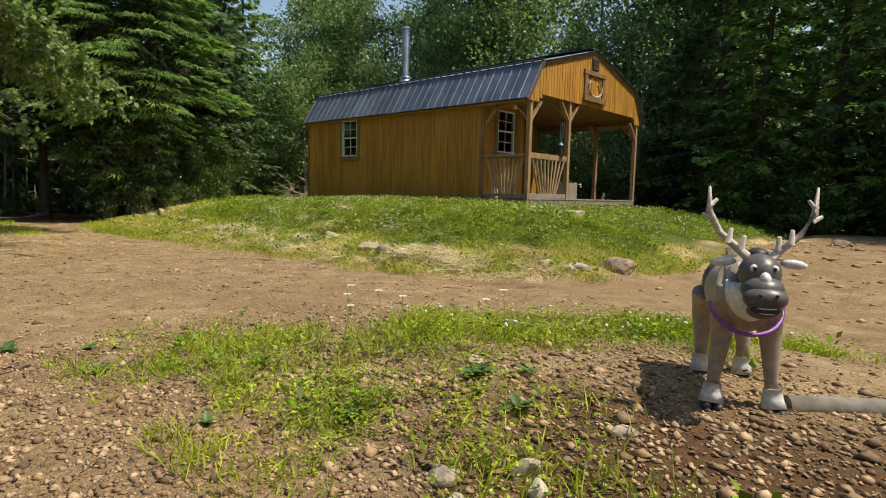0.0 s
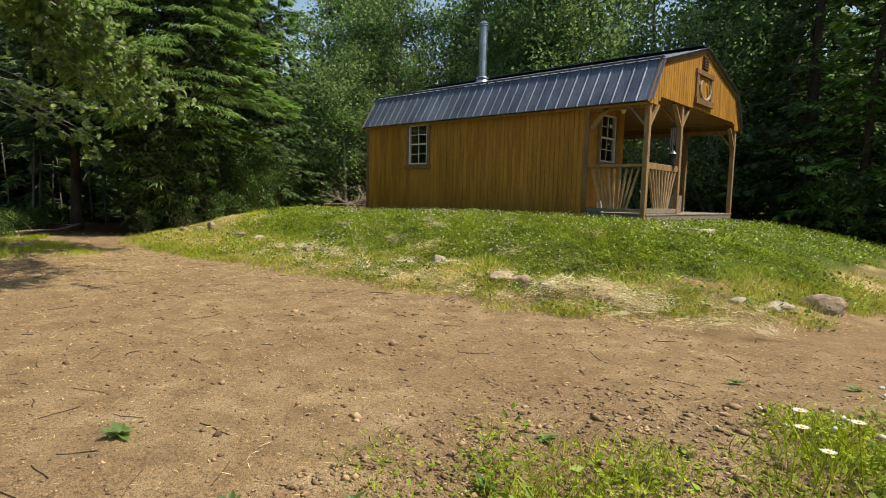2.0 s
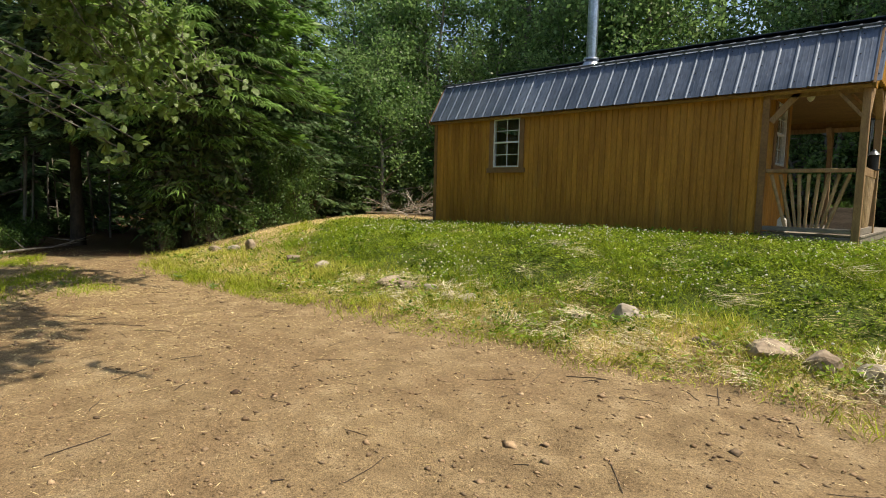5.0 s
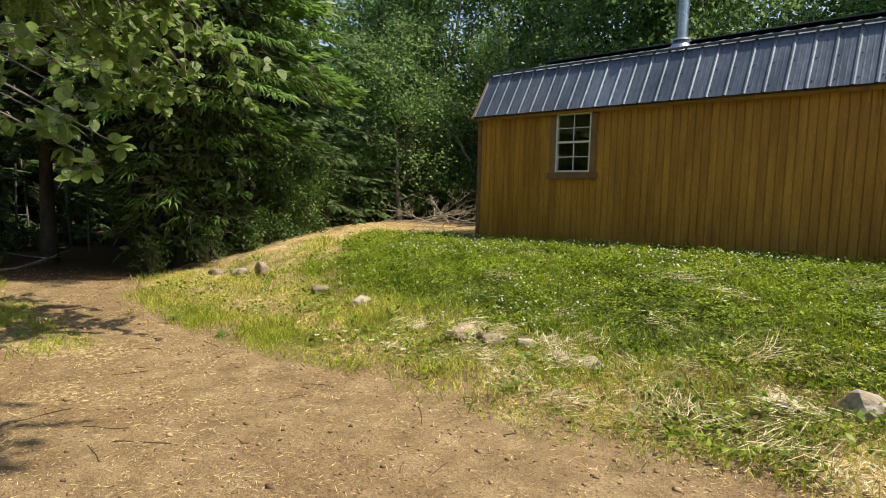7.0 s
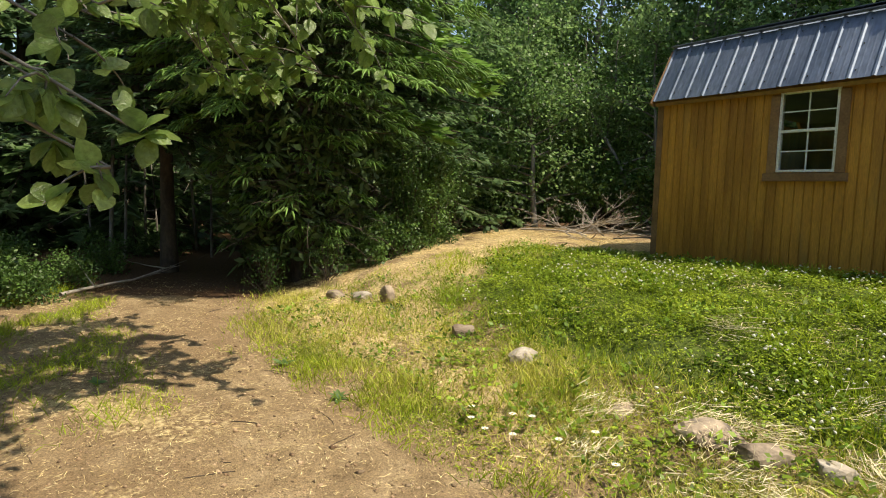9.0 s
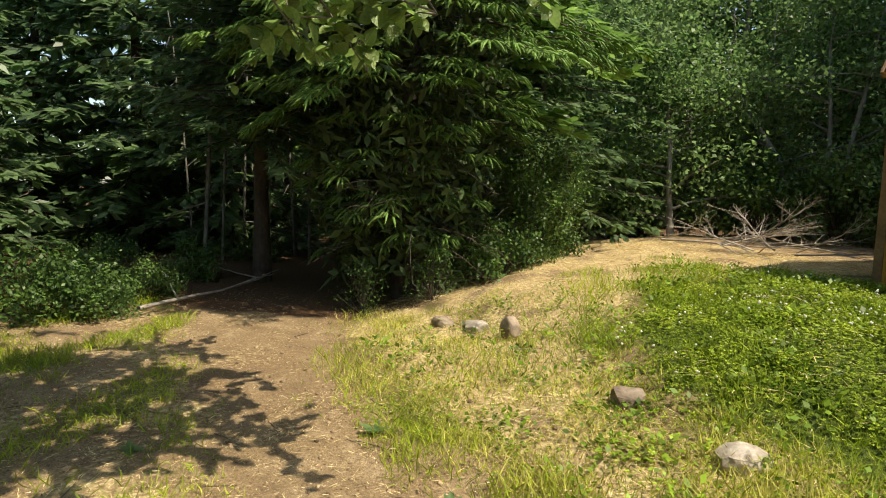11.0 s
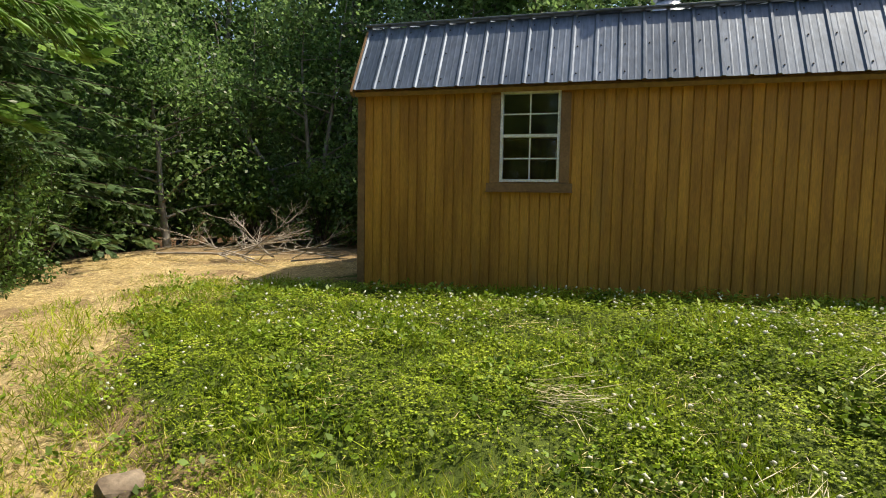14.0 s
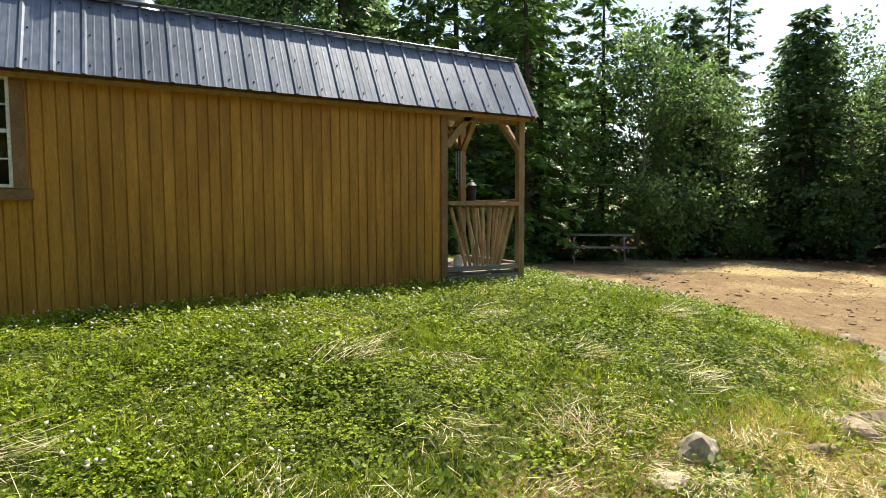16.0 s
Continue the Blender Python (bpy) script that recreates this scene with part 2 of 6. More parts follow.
def straw_mask(x, y):
    d, e = bank(x, y), side(EDGE, x, y)
    corridor = sat(e / 0.4 + 0.5) * sat(d / 0.4 + 0.6) * sat((x + 22) / 1.0) * sat(0.72 + 0.5 * wavy(x, y, 0.55, 20) + 0.3 * wavy(x, y, 0.17, 24)) * sat((13.2 - y) / 1.0)
    toe = sat(1.2 - np.abs(d - 0.5) / 0.9) * sat(0.42 + 0.8 * wavy(x, y, 0.5, 21))
    path = sat((-9.0 - x) / 2.5) * sat(1.2 - np.abs(y - 2.6) / 2.4) * sat(0.55 + 0.6 * wavy(x, y, 0.35, 22)) * (0.36 + 0.2 * sat((-12.0 - x) / 1.5))
    drive = sat((x + 1.0) / 1.5) * sat((y - 8.0) / 2.0) * sat(0.6 + 0.6 * wavy(x, y, 0.9, 23)) * 0.7
    return np.maximum.reduce([corridor, toe, path, drive])


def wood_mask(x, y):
    """Dark litter with tree shade in its tone, out to SHADE; also the mound."""
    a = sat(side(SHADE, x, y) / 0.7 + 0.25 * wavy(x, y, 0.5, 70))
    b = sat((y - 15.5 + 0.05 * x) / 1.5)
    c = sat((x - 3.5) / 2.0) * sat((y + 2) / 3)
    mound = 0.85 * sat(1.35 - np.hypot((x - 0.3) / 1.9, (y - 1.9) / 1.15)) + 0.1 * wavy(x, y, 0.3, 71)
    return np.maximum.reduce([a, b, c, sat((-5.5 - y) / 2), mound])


def spread(n, x0, x1, y0, y1, mask, seed):
    """n random places in a rectangle, kept by a mask."""
    r = np.random.default_rng(seed)
    x, y = r.uniform(x0, x1, n), r.uniform(y0, y1, n)
    k = r.random(n) < mask(x, y)
    return x[k], y[k]

# ---------------- materials ----------------
SIDING = material("stained_siding", (0.34, 0.155, 0.018), (0.52, 0.26, 0.036), 2.2, 0.62, bump=0.25, bump_scale=30, stretch=(4, 4, 0.5), vary=0.09, spots=(0.8, 0.62, (0.31, 0.19, 0.05)))
TRIM = material("weathered_trim", (0.19, 0.105, 0.045), (0.27, 0.155, 0.07), 4, 0.75, bump=0.3, bump_scale=40, stretch=(1, 1, 1), vary=0.1)
VENT = material("dark_brown_vent", (0.06, 0.035, 0.02), (0.10, 0.06, 0.035), 6, 0.7, bump=0.2)
TIMBER = material("raw_timber", (0.26, 0.16, 0.08), (0.40, 0.26, 0.13), 5, 0.75, bump=0.3, bump_scale=50, stretch=(3, 3, 0.6), vary=0.12)
GREYWOOD = material("grey_board", (0.22, 0.19, 0.16), (0.34, 0.30, 0.25), 5, 0.85, bump=0.4, bump_scale=45, stretch=(0.6, 3, 3), vary=0.12)
LOGWOOD = material("peeled_pole", (0.30, 0.20, 0.10), (0.46, 0.33, 0.19), 6, 0.7, bump=0.3, bump_scale=50, vary=0.18)
SOFFIT = material("porch_ceiling", (0.20, 0.11, 0.035), (0.27, 0.15, 0.05), 3, 0.7, bump=0.2)
METAL = material("roof_metal", (0.085, 0.115, 0.165), (0.155, 0.19, 0.25), 1.6, 0.5, metal=0.45, bump=0.06, bump_scale=14, stretch=(2, 1, 0.6), spots=(5.0, 0.68, (0.24, 0.25, 0.29)), vary=0.12)
CAP = material("ridge_metal", (0.10, 0.115, 0.13), (0.16, 0.175, 0.19), 3, 0.4, metal=0.5, bump=0.05)
STEEL = material("flue_steel", (0.42, 0.45, 0.48), (0.55, 0.58, 0.62), 4, 0.28, metal=0.95, bump=0.04)
WHITE = material("white_vinyl", (0.68, 0.68, 0.66), (0.78, 0.78, 0.76), 8, 0.45, bump=0.05)
DARK = material("dark_inside", (0.012, 0.011, 0.010), (0.022, 0.020, 0.018), 4, 0.9, bump=0.1)
RUBBER = material("black_rubber", (0.015, 0.015, 0.017), (0.03, 0.03, 0.033), 9, 0.55, bump=0.1)
ROCK = material("field_rock", (0.19, 0.14, 0.095), (0.39, 0.31, 0.225), 7, 0.88, bump=0.9, bump_scale=26, vary=0.25, spots=(9, 0.6, (0.12, 0.10, 0.085)))
PALEROCK = material("pale_rock", (0.32, 0.265, 0.20), (0.52, 0.455, 0.37), 7, 0.85, bump=0.8, bump_scale=26, vary=0.2, spots=(9, 0.62, (0.16, 0.13, 0.11)))
PEBBLE = material("pebbles", (0.17, 0.10, 0.052), (0.45, 0.32, 0.195), 9, 0.85, bump=0.4, bump_scale=60, island=0.55)
BARK = material("alder_bark", (0.14, 0.125, 0.105), (0.27, 0.25, 0.22), 5, 0.9, bump=0.6, bump_scale=24, stretch=(1, 1, 0.6))
DARKBARK = material("spruce_bark", (0.055, 0.04, 0.03), (0.10, 0.075, 0.055), 6, 0.95, bump=0.8, bump_scale=24, stretch=(1, 1, 0.5))
DEADWOOD = material("bare_branch", (0.26, 0.22, 0.18), (0.46, 0.41, 0.35), 8, 0.85, bump=0.4, vary=0.2)
ALDER = material("alder_leaf", (0.11, 0.21, 0.06), (0.25, 0.38, 0.135), 0.7, 0.42, bump=0, island=0.55, spec=0.6, translucent=0.6)
NEARLEAF = material("near_alder_leaf", (0.17, 0.28, 0.06), (0.30, 0.42, 0.13), 9, 0.28, bump=0.9, bump_scale=70, island=0.35, spec=0.9, translucent=0.6)
# lighter than the fir needles: sun on the boughs is put into this colour
SUNLIT_NEEDLE = material("spruce_needle", (0.115, 0.25, 0.04), (0.24, 0.42, 0.08), 1.0, 0.42, bump=0, spec=0.6, island=0.25, translucent=0.35)
BRUSH = material("hanging_spruce_needle", (0.14, 0.27, 0.05), (0.27, 0.44, 0.11), 1.0, 0.45, bump=0, spec=0.5, island=0.3, translucent=0.45)
# needle colour darkened to stand for shade inside the big spruce
DEEP = material("shaded_spruce_needle", (0.045, 0.075, 0.022), (0.085, 0.13, 0.04), 0.8, 0.6, bump=0, island=0.35, spec=0.3, translucent=0.12)
FIR = material("fir_needle", (0.105, 0.19, 0.08), (0.195, 0.30, 0.125), 0.8, 0.45, bump=0, island=0.45, spec=0.8, translucent=0.6)
SHRUB = material("shrub_leaf", (0.055, 0.12, 0.024), (0.12, 0.21, 0.042), 2.0, 0.5, bump=0, island=0.4, translucent=0.3)
CLOVER = material("clover_leaf", (0.13, 0.205, 0.010), (0.36, 0.445, 0.04), 2.2, 0.55, bump=0, island=0.6, spec=0.25, translucent=0.3)
WEED = material("weed_leaf", (0.09, 0.17, 0.012), (0.26, 0.37, 0.035), 1.4, 0.5, bump=0, island=0.5, spec=0.35, translucent=0.3)
BLADE = material("grass_blade", (0.22, 0.33, 0.015), (0.43, 0.50, 0.045), 1.3, 0.65, bump=0, island=0.35, spec=0.25, translucent=0.3)
DRYBLADE = material("dry_grass_blade", (0.40, 0.42, 0.06), (0.68, 0.63, 0.17), 1.3, 0.65, bump=0, island=0.3, spec=0.25, translucent=0.3)
STRAW = material("dry_straw", (0.52, 0.39, 0.16), (0.86, 0.71, 0.39), 3.0, 0.7, bump=0, island=0.45, translucent=0.15)
HAY = material("bleached_hay", (0.66, 0.55, 0.33), (0.86, 0.77, 0.54), 3.0, 0.7, bump=0, island=0.25, translucent=0.15)
PETAL = material("white_petal", (0.7, 0.69, 0.58), (0.8, 0.79, 0.68), 20, 0.6, bump=0.05, island=0.1, translucent=0.2)
YOLK = material("yellow_centre", (0.55, 0.36, 0.03), (0.65, 0.45, 0.05), 20, 0.7, bump=0.2)


def ground_material():
    """Dirt, straw litter, turf soil and shade-darkened forest litter, laid by four painted masks."""
    m = bpy.data.materials.new("ground")
    m.use_nodes = True
    nt, n = m.node_tree, m.node_tree.nodes
    bs = n["Principled BSDF"]
    bs.inputs["Roughness"].default_value = 0.92
    bs.inputs["Specular IOR Level"].default_value = 0.25
    co = n.new("ShaderNodeTexCoord")

    def tex(scale, detail=8, rough=0.6):
        t = n.new("ShaderNodeTexNoise")
        t.inputs["Scale"].default_value, t.inputs["Detail"].default_value, t.inputs["Roughness"].default_value = scale, detail, rough
        nt.links.new(co.outputs["Object"], t.inputs[0])
        return t.outputs[0]

    def ramp(src, *stops):
        r = n.new("ShaderNodeValToRGB")
        e = r.color_ramp.elements
        while len(e) < len(stops):
            e.new(0.5)
        for q, (p, c) in zip(e, stops):
            q.position, q.color = p, (*c, 1)
        nt.links.new(src, r.inputs[0])
        return r.outputs[0]

    def mix(fac, a, b):
        x = n.new("ShaderNodeMix")
        x.data_type = "RGBA"
        nt.links.new(fac, x.inputs[0]), nt.links.new(a, x.inputs[6]), nt.links.new(b, x.inputs[7])
        return x.outputs[2]

    def mask(name, src, gain):
        at = n.new("ShaderNodeAttribute")
        at.attribute_name = name
        q = n.new("ShaderNodeMath")
        q.operation = "MULTIPLY_ADD"
        sub = n.new("ShaderNodeMath")
        sub.operation = "SUBTRACT"
        nt.links.new(src, sub.inputs[0])
        sub.inputs[1].default_value = 0.5
        nt.links.new(sub.outputs[0], q.inputs[0])
        q.inputs[1].default_value = gain
        nt.links.new(at.outputs["Fac"], q.inputs[2])
        r = n.new("ShaderNodeMapRange")
        r.inputs[1].default_value, r.inputs[2].default_value = 0.35, 0.65
        nt.links.new(q.outputs[0], r.inputs[0])
        return r.outputs[0]

    broad, mid, fine, grit, lump = tex(0.55), tex(3.2), tex(22), tex(120, 4), tex(46, 3)
    dirt = ramp(mid, (0.3, (0.19, 0.13, 0.07)), (0.52, (0.30, 0.215, 0.118)), (0.72, (0.41, 0.31, 0.185)))
    red = ramp(fine, (0.3, (0.15, 0.094, 0.05)), (0.7, (0.34, 0.235, 0.13)))
    dirt = mix(ramp(broad, (0.45, (0, 0, 0)), (0.62, (0.7, 0.7, 0.7))), dirt, red)
    speck = ramp(grit, (0.36, (0.45, 0.45, 0.45)), (0.5, (1, 1, 1)), (0.64, (1.45, 1.4, 1.34)))
    mul = n.new("ShaderNodeMix")
    mul.data_type, mul.blend_type = "RGBA", "MULTIPLY"
    mul.inputs[0].default_value = 0.75
    nt.links.new(dirt, mul.inputs[6]), nt.links.new(speck, mul.inputs[7])
    mul2 = n.new("ShaderNodeMix")
    mul2.data_type, mul2.blend_type = "RGBA", "MULTIPLY"
    mul2.inputs[0].default_value = 0.8
    nt.links.new(mul.outputs[2], mul2.inputs[6]), nt.links.new(ramp(lump, (0.34, (0.5, 0.47, 0.44)), (0.46, (1, 1, 1)), (0.6, (1.0, 1.0, 1.0)), (0.7, (1.75, 1.7, 1.58))), mul2.inputs[7])
    straw = ramp(fine, (0.32, (0.24, 0.17, 0.085)), (0.5, (0.48, 0.365, 0.18)), (0.68, (0.72, 0.58, 0.33)))
    turf = ramp(fine, (0.3, (0.035, 0.06, 0.008)), (0.7, (0.13, 0.17, 0.03)))
    duff_shade = ramp(fine, (0.3, (0.045, 0.024, 0.012)), (0.7, (0.16, 0.088, 0.042)))
    c = mix(mask("straw", fine, 1.1), mul2.outputs[2], straw)
    c = mix(mask("turf", fine, 0.9), c, turf)
    c = mix(mask("duff_shade", fine, 0.6), c, duff_shade)
    nt.links.new(c, bs.inputs["Base Color"])
    add = n.new("ShaderNodeMath")
    add.operation = "ADD"
    nt.links.new(fine, add.inputs[0]), nt.links.new(grit, add.inputs[1])
    bp = n.new("ShaderNodeBump")
    bp.inputs["Strength"].default_value, bp.inputs["Distance"].default_value = 0.7, 0.02
    nt.links.new(add.outputs[0], bp.inputs["Height"]), nt.links.new(bp.outputs[0], bs.inputs["Normal"])
    return m


def glass_material():
    m = bpy.data.materials.new("window_glass")
    m.use_nodes = True
    bs = m.node_tree.nodes["Principled BSDF"]
    bs.inputs["Base Color"].default_value = (0.9, 0.95, 0.95, 1)
    bs.inputs["Roughness"].default_value = 0.03
    bs.inputs["Transmission Weight"].default_value = 1.0
    bs.inputs["IOR"].default_value = 1.45
    return m


GLASS = glass_material()

# ---------------- ground ----------------


def make_ground():
    def axis(lo, hi, step):
        mid = np.arange(lo, hi, step)
        far = np.cumsum(step * 1.22 ** np.arange(1, 46))
        far = far[far < 900]
        return np.concatenate([lo - far[::-1], mid, hi + far])
    xs, ys = axis(-20, 2.5, 0.09), axis(-1.0, 12.0, 0.09)
    x, y = np.meshgrid(xs, ys, indexing="ij")
    z = height(x, y)
    v = np.stack([x, y, z], -1).reshape(-1, 3)
    a, b = len(xs), len(ys)
    i, j = np.meshgrid(np.arange(a - 1), np.arange(b - 1), indexing="ij")
    f = np.stack([i * b + j, (i + 1) * b + j, (i + 1) * b + j + 1, i * b + j + 1], -1).reshape(-1, 4)
    me = array_mesh("ground", v, f, ground_material())
    me.shade_smooth()
    for name, m in (("straw", straw_mask), ("turf", lambda p, q: np.maximum.reduce([clover_mask(p, q), 0.5 * fringe_mask(p, q), 0.75 * sat((bank(p, q) - 0.8) / 0.4) * sat(-side(EDGE, p, q) / 0.4)])), ("duff_shade", wood_mask)):
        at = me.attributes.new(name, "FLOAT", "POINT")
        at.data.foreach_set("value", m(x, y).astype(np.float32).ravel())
    tagged(new("ground", me), "brown dirt yard with a grassy bank and straw litter", "ground", kind="structure")


make_ground()

# ---------------- cabin ----------------
X0, XW, X1 = -13.70, -7.34, -6.17      # back end, front of the room, porch front
Y0, Y1, YC = 9.72, 14.54, 12.13        # long sides, ridge
YR, XR = 11.2, -9.2                    # corner of the recessed porch
ZB, ZE = 0.72, 2.93                    # foot and head of the walls
ZC = 3.06                              # porch ceiling
DECK = 1.0
PROFILE = [(9.585, 2.935), (10.05, 3.70), (12.13, 4.29), (14.21, 3.70), (14.675, 2.935)]


def roof_z(y):
    return float(np.interp(y, [p[0] for p in PROFILE], [p[1] for p in PROFILE]))


cabin = empty("cabin", "small stained wooden cabin with a gambrel metal roof and corner porch", "cabin", (-10, 12.1, 0.86))
CAB = Matrix.Translation((10, -12.1, -0.86))


def cpart(name, bm, mat, parent=None, label="", smooth=False):
    """A cabin part, given in world places."""
    bm.transform(CAB)
    return part(name, bm, mat, parent or cabin, label, smooth)


WIN = (-12.126, -11.516, 1.97, 2.895)
PW = (10.20, 10.80, 1.97, 2.875)
T = 0.10


def wall(along, at, a0, a1, hole=None, top=ZE):
    """A wall with thickness along x or y, in panels round its window hole."""
    cuts = [(a0, a1, ZB, top)] if not hole else [(a0, hole[0], ZB, top), (hole[1], a1, ZB, top), (hole[0], hole[1], ZB, hole[2]), (hole[0], hole[1], hole[3], top)]
    for p, q, z0, z1 in cuts:
        bm = bmesh.new()
        if along == "x":
            box(bm, p, at, z0, q, at + T, z1)
        else:
            box(bm, at - T, p, z0, at, q, z1)
        cpart("wall_panel", bm, SIDING)


wall("x", Y0 + 0.014, X0, XW, WIN)
wall("y", XW - 0.014, Y0 + T, YR, PW, ZC)
wall("x", YR - T, XR, XW - T, top=ZC)
wall("y", XR, YR, Y1 - T, top=ZC)
wall("x", Y1 - T, X0, XR)
wall("y", X0 + T, Y0 + T, Y1 - T)
bm = bmesh.new()
box(bm, X0 + T, Y0 + T, DECK - 0.1, XW - T, Y1 - T, DECK)
cpart("floor_slab", bm, DARK)
bm = bmesh.new()
box(bm, X0 + 0.06, Y0 + 0.03, ZC, X1 - 0.06, Y1 - 0.03, ZC + 0.03)
cpart("porch_ceiling", bm, SOFFIT, label="brown plywood porch ceiling")

# siding planks
PITCH = 0.1016


def plank_mesh(w, h, along):
    bm = bmesh.new()
    if along == "x":
        box(bm, 0, -0.013, 0, w, 0, h)
    else:
        box(bm, 0, 0, 0, 0.013, w, h)
    bmesh.ops.bevel(bm, geom=[e for e in bm.edges if abs((e.verts[0].co - e.verts[1].co).z) > 0.5 * h], offset=0.004, segments=1, affect="EDGES")
    me = bpy.data.meshes.new("plank")
    bm.to_mesh(me)
    bm.free()
    me.materials.append(SIDING)
    return me


PLANKS = {}


def plank(x, y, z0, z1, along, w=PITCH - 0.008):
    key = (round(w, 3), round(z1 - z0, 2), along)
    if key not in PLANKS:
        PLANKS[key] = plank_mesh(w, z1 - z0, along)
    ob = new("plank", PLANKS[key])
    ob.parent = cabin
    ob.location = Vector((x + 10, y - 12.1, z0 - 0.86))


def plank_walls():
    x = X0 + 0.07
    while x + PITCH < XW - 0.02:
        mid = x + PITCH / 2
        if WIN[0] - 0.03 < mid < WIN[1] + 0.03:
            plank(x, Y0 + 0.013, ZB, WIN[2] - 0.09, "x")
        else:
            plank(x, Y0 + 0.013, ZB, ZE + 0.06, "x")
        x += PITCH
    y = Y0 + 0.09
    while y + PITCH < YR:
        mid = y + PITCH / 2
        if PW[0] - 0.03 < mid < PW[1] + 0.03:
            plank(XW - 0.013, y, DECK, PW[2] - 0.09, "y")
        else:
            plank(XW - 0.013, y, DECK, ZC, "y")
        y += PITCH
    y = YR + 0.02
    while y + PITCH < Y1 - 0.1:
        plank(XR + 0.001, y, DECK, ZC, "y")
        y += PITCH
    # end gables: trimmed to the roof line
    y = PROFILE[0][0] + 0.10
    while y + PITCH < PROFILE[-1][0] - 0.06:
        low = 2.90 + 0.16 * min(1, max(0, min(y - 9.72, 14.46 - y) - 0.22) / 0.1)
        top = min(roof_z(y), roof_z(y + PITCH)) - 0.035
        if top - low > 0.03:
            plank(X1 + 0.001, y, low, top, "y")
        y += PITCH


plank_walls()
bm = bmesh.new()
prof = [(9.69, 2.94), (10.09, 3.66), (12.13, 4.24), (14.17, 3.66), (14.57, 2.94), (14.34, 2.94), (14.2, 3.07), (10.06, 3.07), (9.92, 2.94)]
for x in (X1 - 0.05, X1):
    bm.faces.new([bm.verts.new((x, y, z)) for y, z in prof])
bmesh.ops.bridge_loops(bm, edges=bm.edges[:])
cpart("gable", bm, SIDING)
bm = bmesh.new()
for x in (X0 + 0.0, X0 + 0.05):
    bm.faces.new([bm.verts.new((x, y, z)) for y, z in prof])
bmesh.ops.bridge_loops(bm, edges=bm.edges[:])
cpart("gable", bm, SIDING)


def corner_boards():
    for x0, x1 in ((X0 - 0.015, X0 + 0.068), (XW - 0.075, XW + 0.012)):
        bm = bmesh.new()
        box(bm, x0, Y0 - 0.006, ZB, x1, Y0 + 0.03, ZE, 0.003)
        cpart("corner_board", bm, TRIM, label="weathered brown corner trim board")


corner_boards()


def window(name, along, at, a0, a1, z0, z1):
    """A two-sash vinyl window with muntins, glass and wooden trim, flush in its wall."""
    def bx(bm, p, d0, s0, q, d1, s1, bev=0.0):
        if along == "x":
            box(bm, p, at + d0, s0, q, at + d1, s1, bev)
        else:
            box(bm, at - d1, p, s0, at - d0, q, s1, bev)
    w = cpart(name, rim(bx, a0, a1, z0, z1, 0.028, -0.012, 0.06), WHITE, label="white vinyl sash window, four panes over four")
    zm = (z0 + z1) / 2 + 0.01
    bm = bmesh.new()
    bx(bm, a0 + 0.028, -0.006, zm - 0.016, a1 - 0.028, 0.04, zm + 0.016, 0.002)
    cpart("meeting_rail", bm, WHITE, w)
    for lo, hi, dep in ((z0 + 0.028, zm - 0.016, 0.018), (zm + 0.016, z1 - 0.028, 0.006)):
        am = (a0 + a1) / 2
        bm = bmesh.new()
        bx(bm, am - 0.007, dep, lo, am + 0.007, dep + 0.012, hi)
        cpart("muntin", bm, WHITE, w)
        bm = bmesh.new()
        zc = (lo + hi) / 2
        bx(bm, a0 + 0.028, dep + 0.001, zc - 0.007, a1 - 0.028, dep + 0.011, zc + 0.007)
        cpart("muntin", bm, WHITE, w)
        bm = bmesh.new()
        bx(bm, a0 + 0.028, dep + 0.016, lo, a1 - 0.028, dep + 0.021, hi)
        cpart("pane", bm, GLASS, w).visible_shadow = False
    for p, q in ((a0 - 0.10, a0 - 0.002), (a1 + 0.002, a1 + 0.10)):
        bm = bmesh.new()
        bx(bm, p, -0.022, z0 - 0.01, q, 0.005, min(z1 + 0.02, ZE - 0.065), 0.003)
        cpart("side_trim", bm, TRIM, w, "brown wooden side trim")
    bm = bmesh.new()
    bx(bm, a0 - 0.135, -0.035, z0 - 0.10, a1 + 0.135, 0.005, z0 - 0.012, 0.004)
    cpart("window_sill", bm, TRIM, w, "weathered brown sill board")
    bm = bmesh.new()
    bx(bm, a0 - 0.14, -0.05, z0 - 0.105, a1 + 0.14, 0.0, z0 - 0.098, 0.0)
    cpart("drip_edge", bm, TRIM, w)


def rim(bx, a0, a1, z0, z1, t, d0, d1):
    bm = bmesh.new()
    bx(bm, a0, d0, z0, a0 + t, d1, z1, 0.002)
    bx(bm, a1 - t, d0, z0, a1, d1, z1, 0.002)
    bx(bm, a0 + t, d0, z0, a1 - t, d1, z0 + t, 0.002)
    bx(bm, a0 + t, d0, z1 - t, a1 - t, d1, z1, 0.002)
    return bm


window("window", "x", Y0, *WIN)
window("window", "y", XW, *PW)


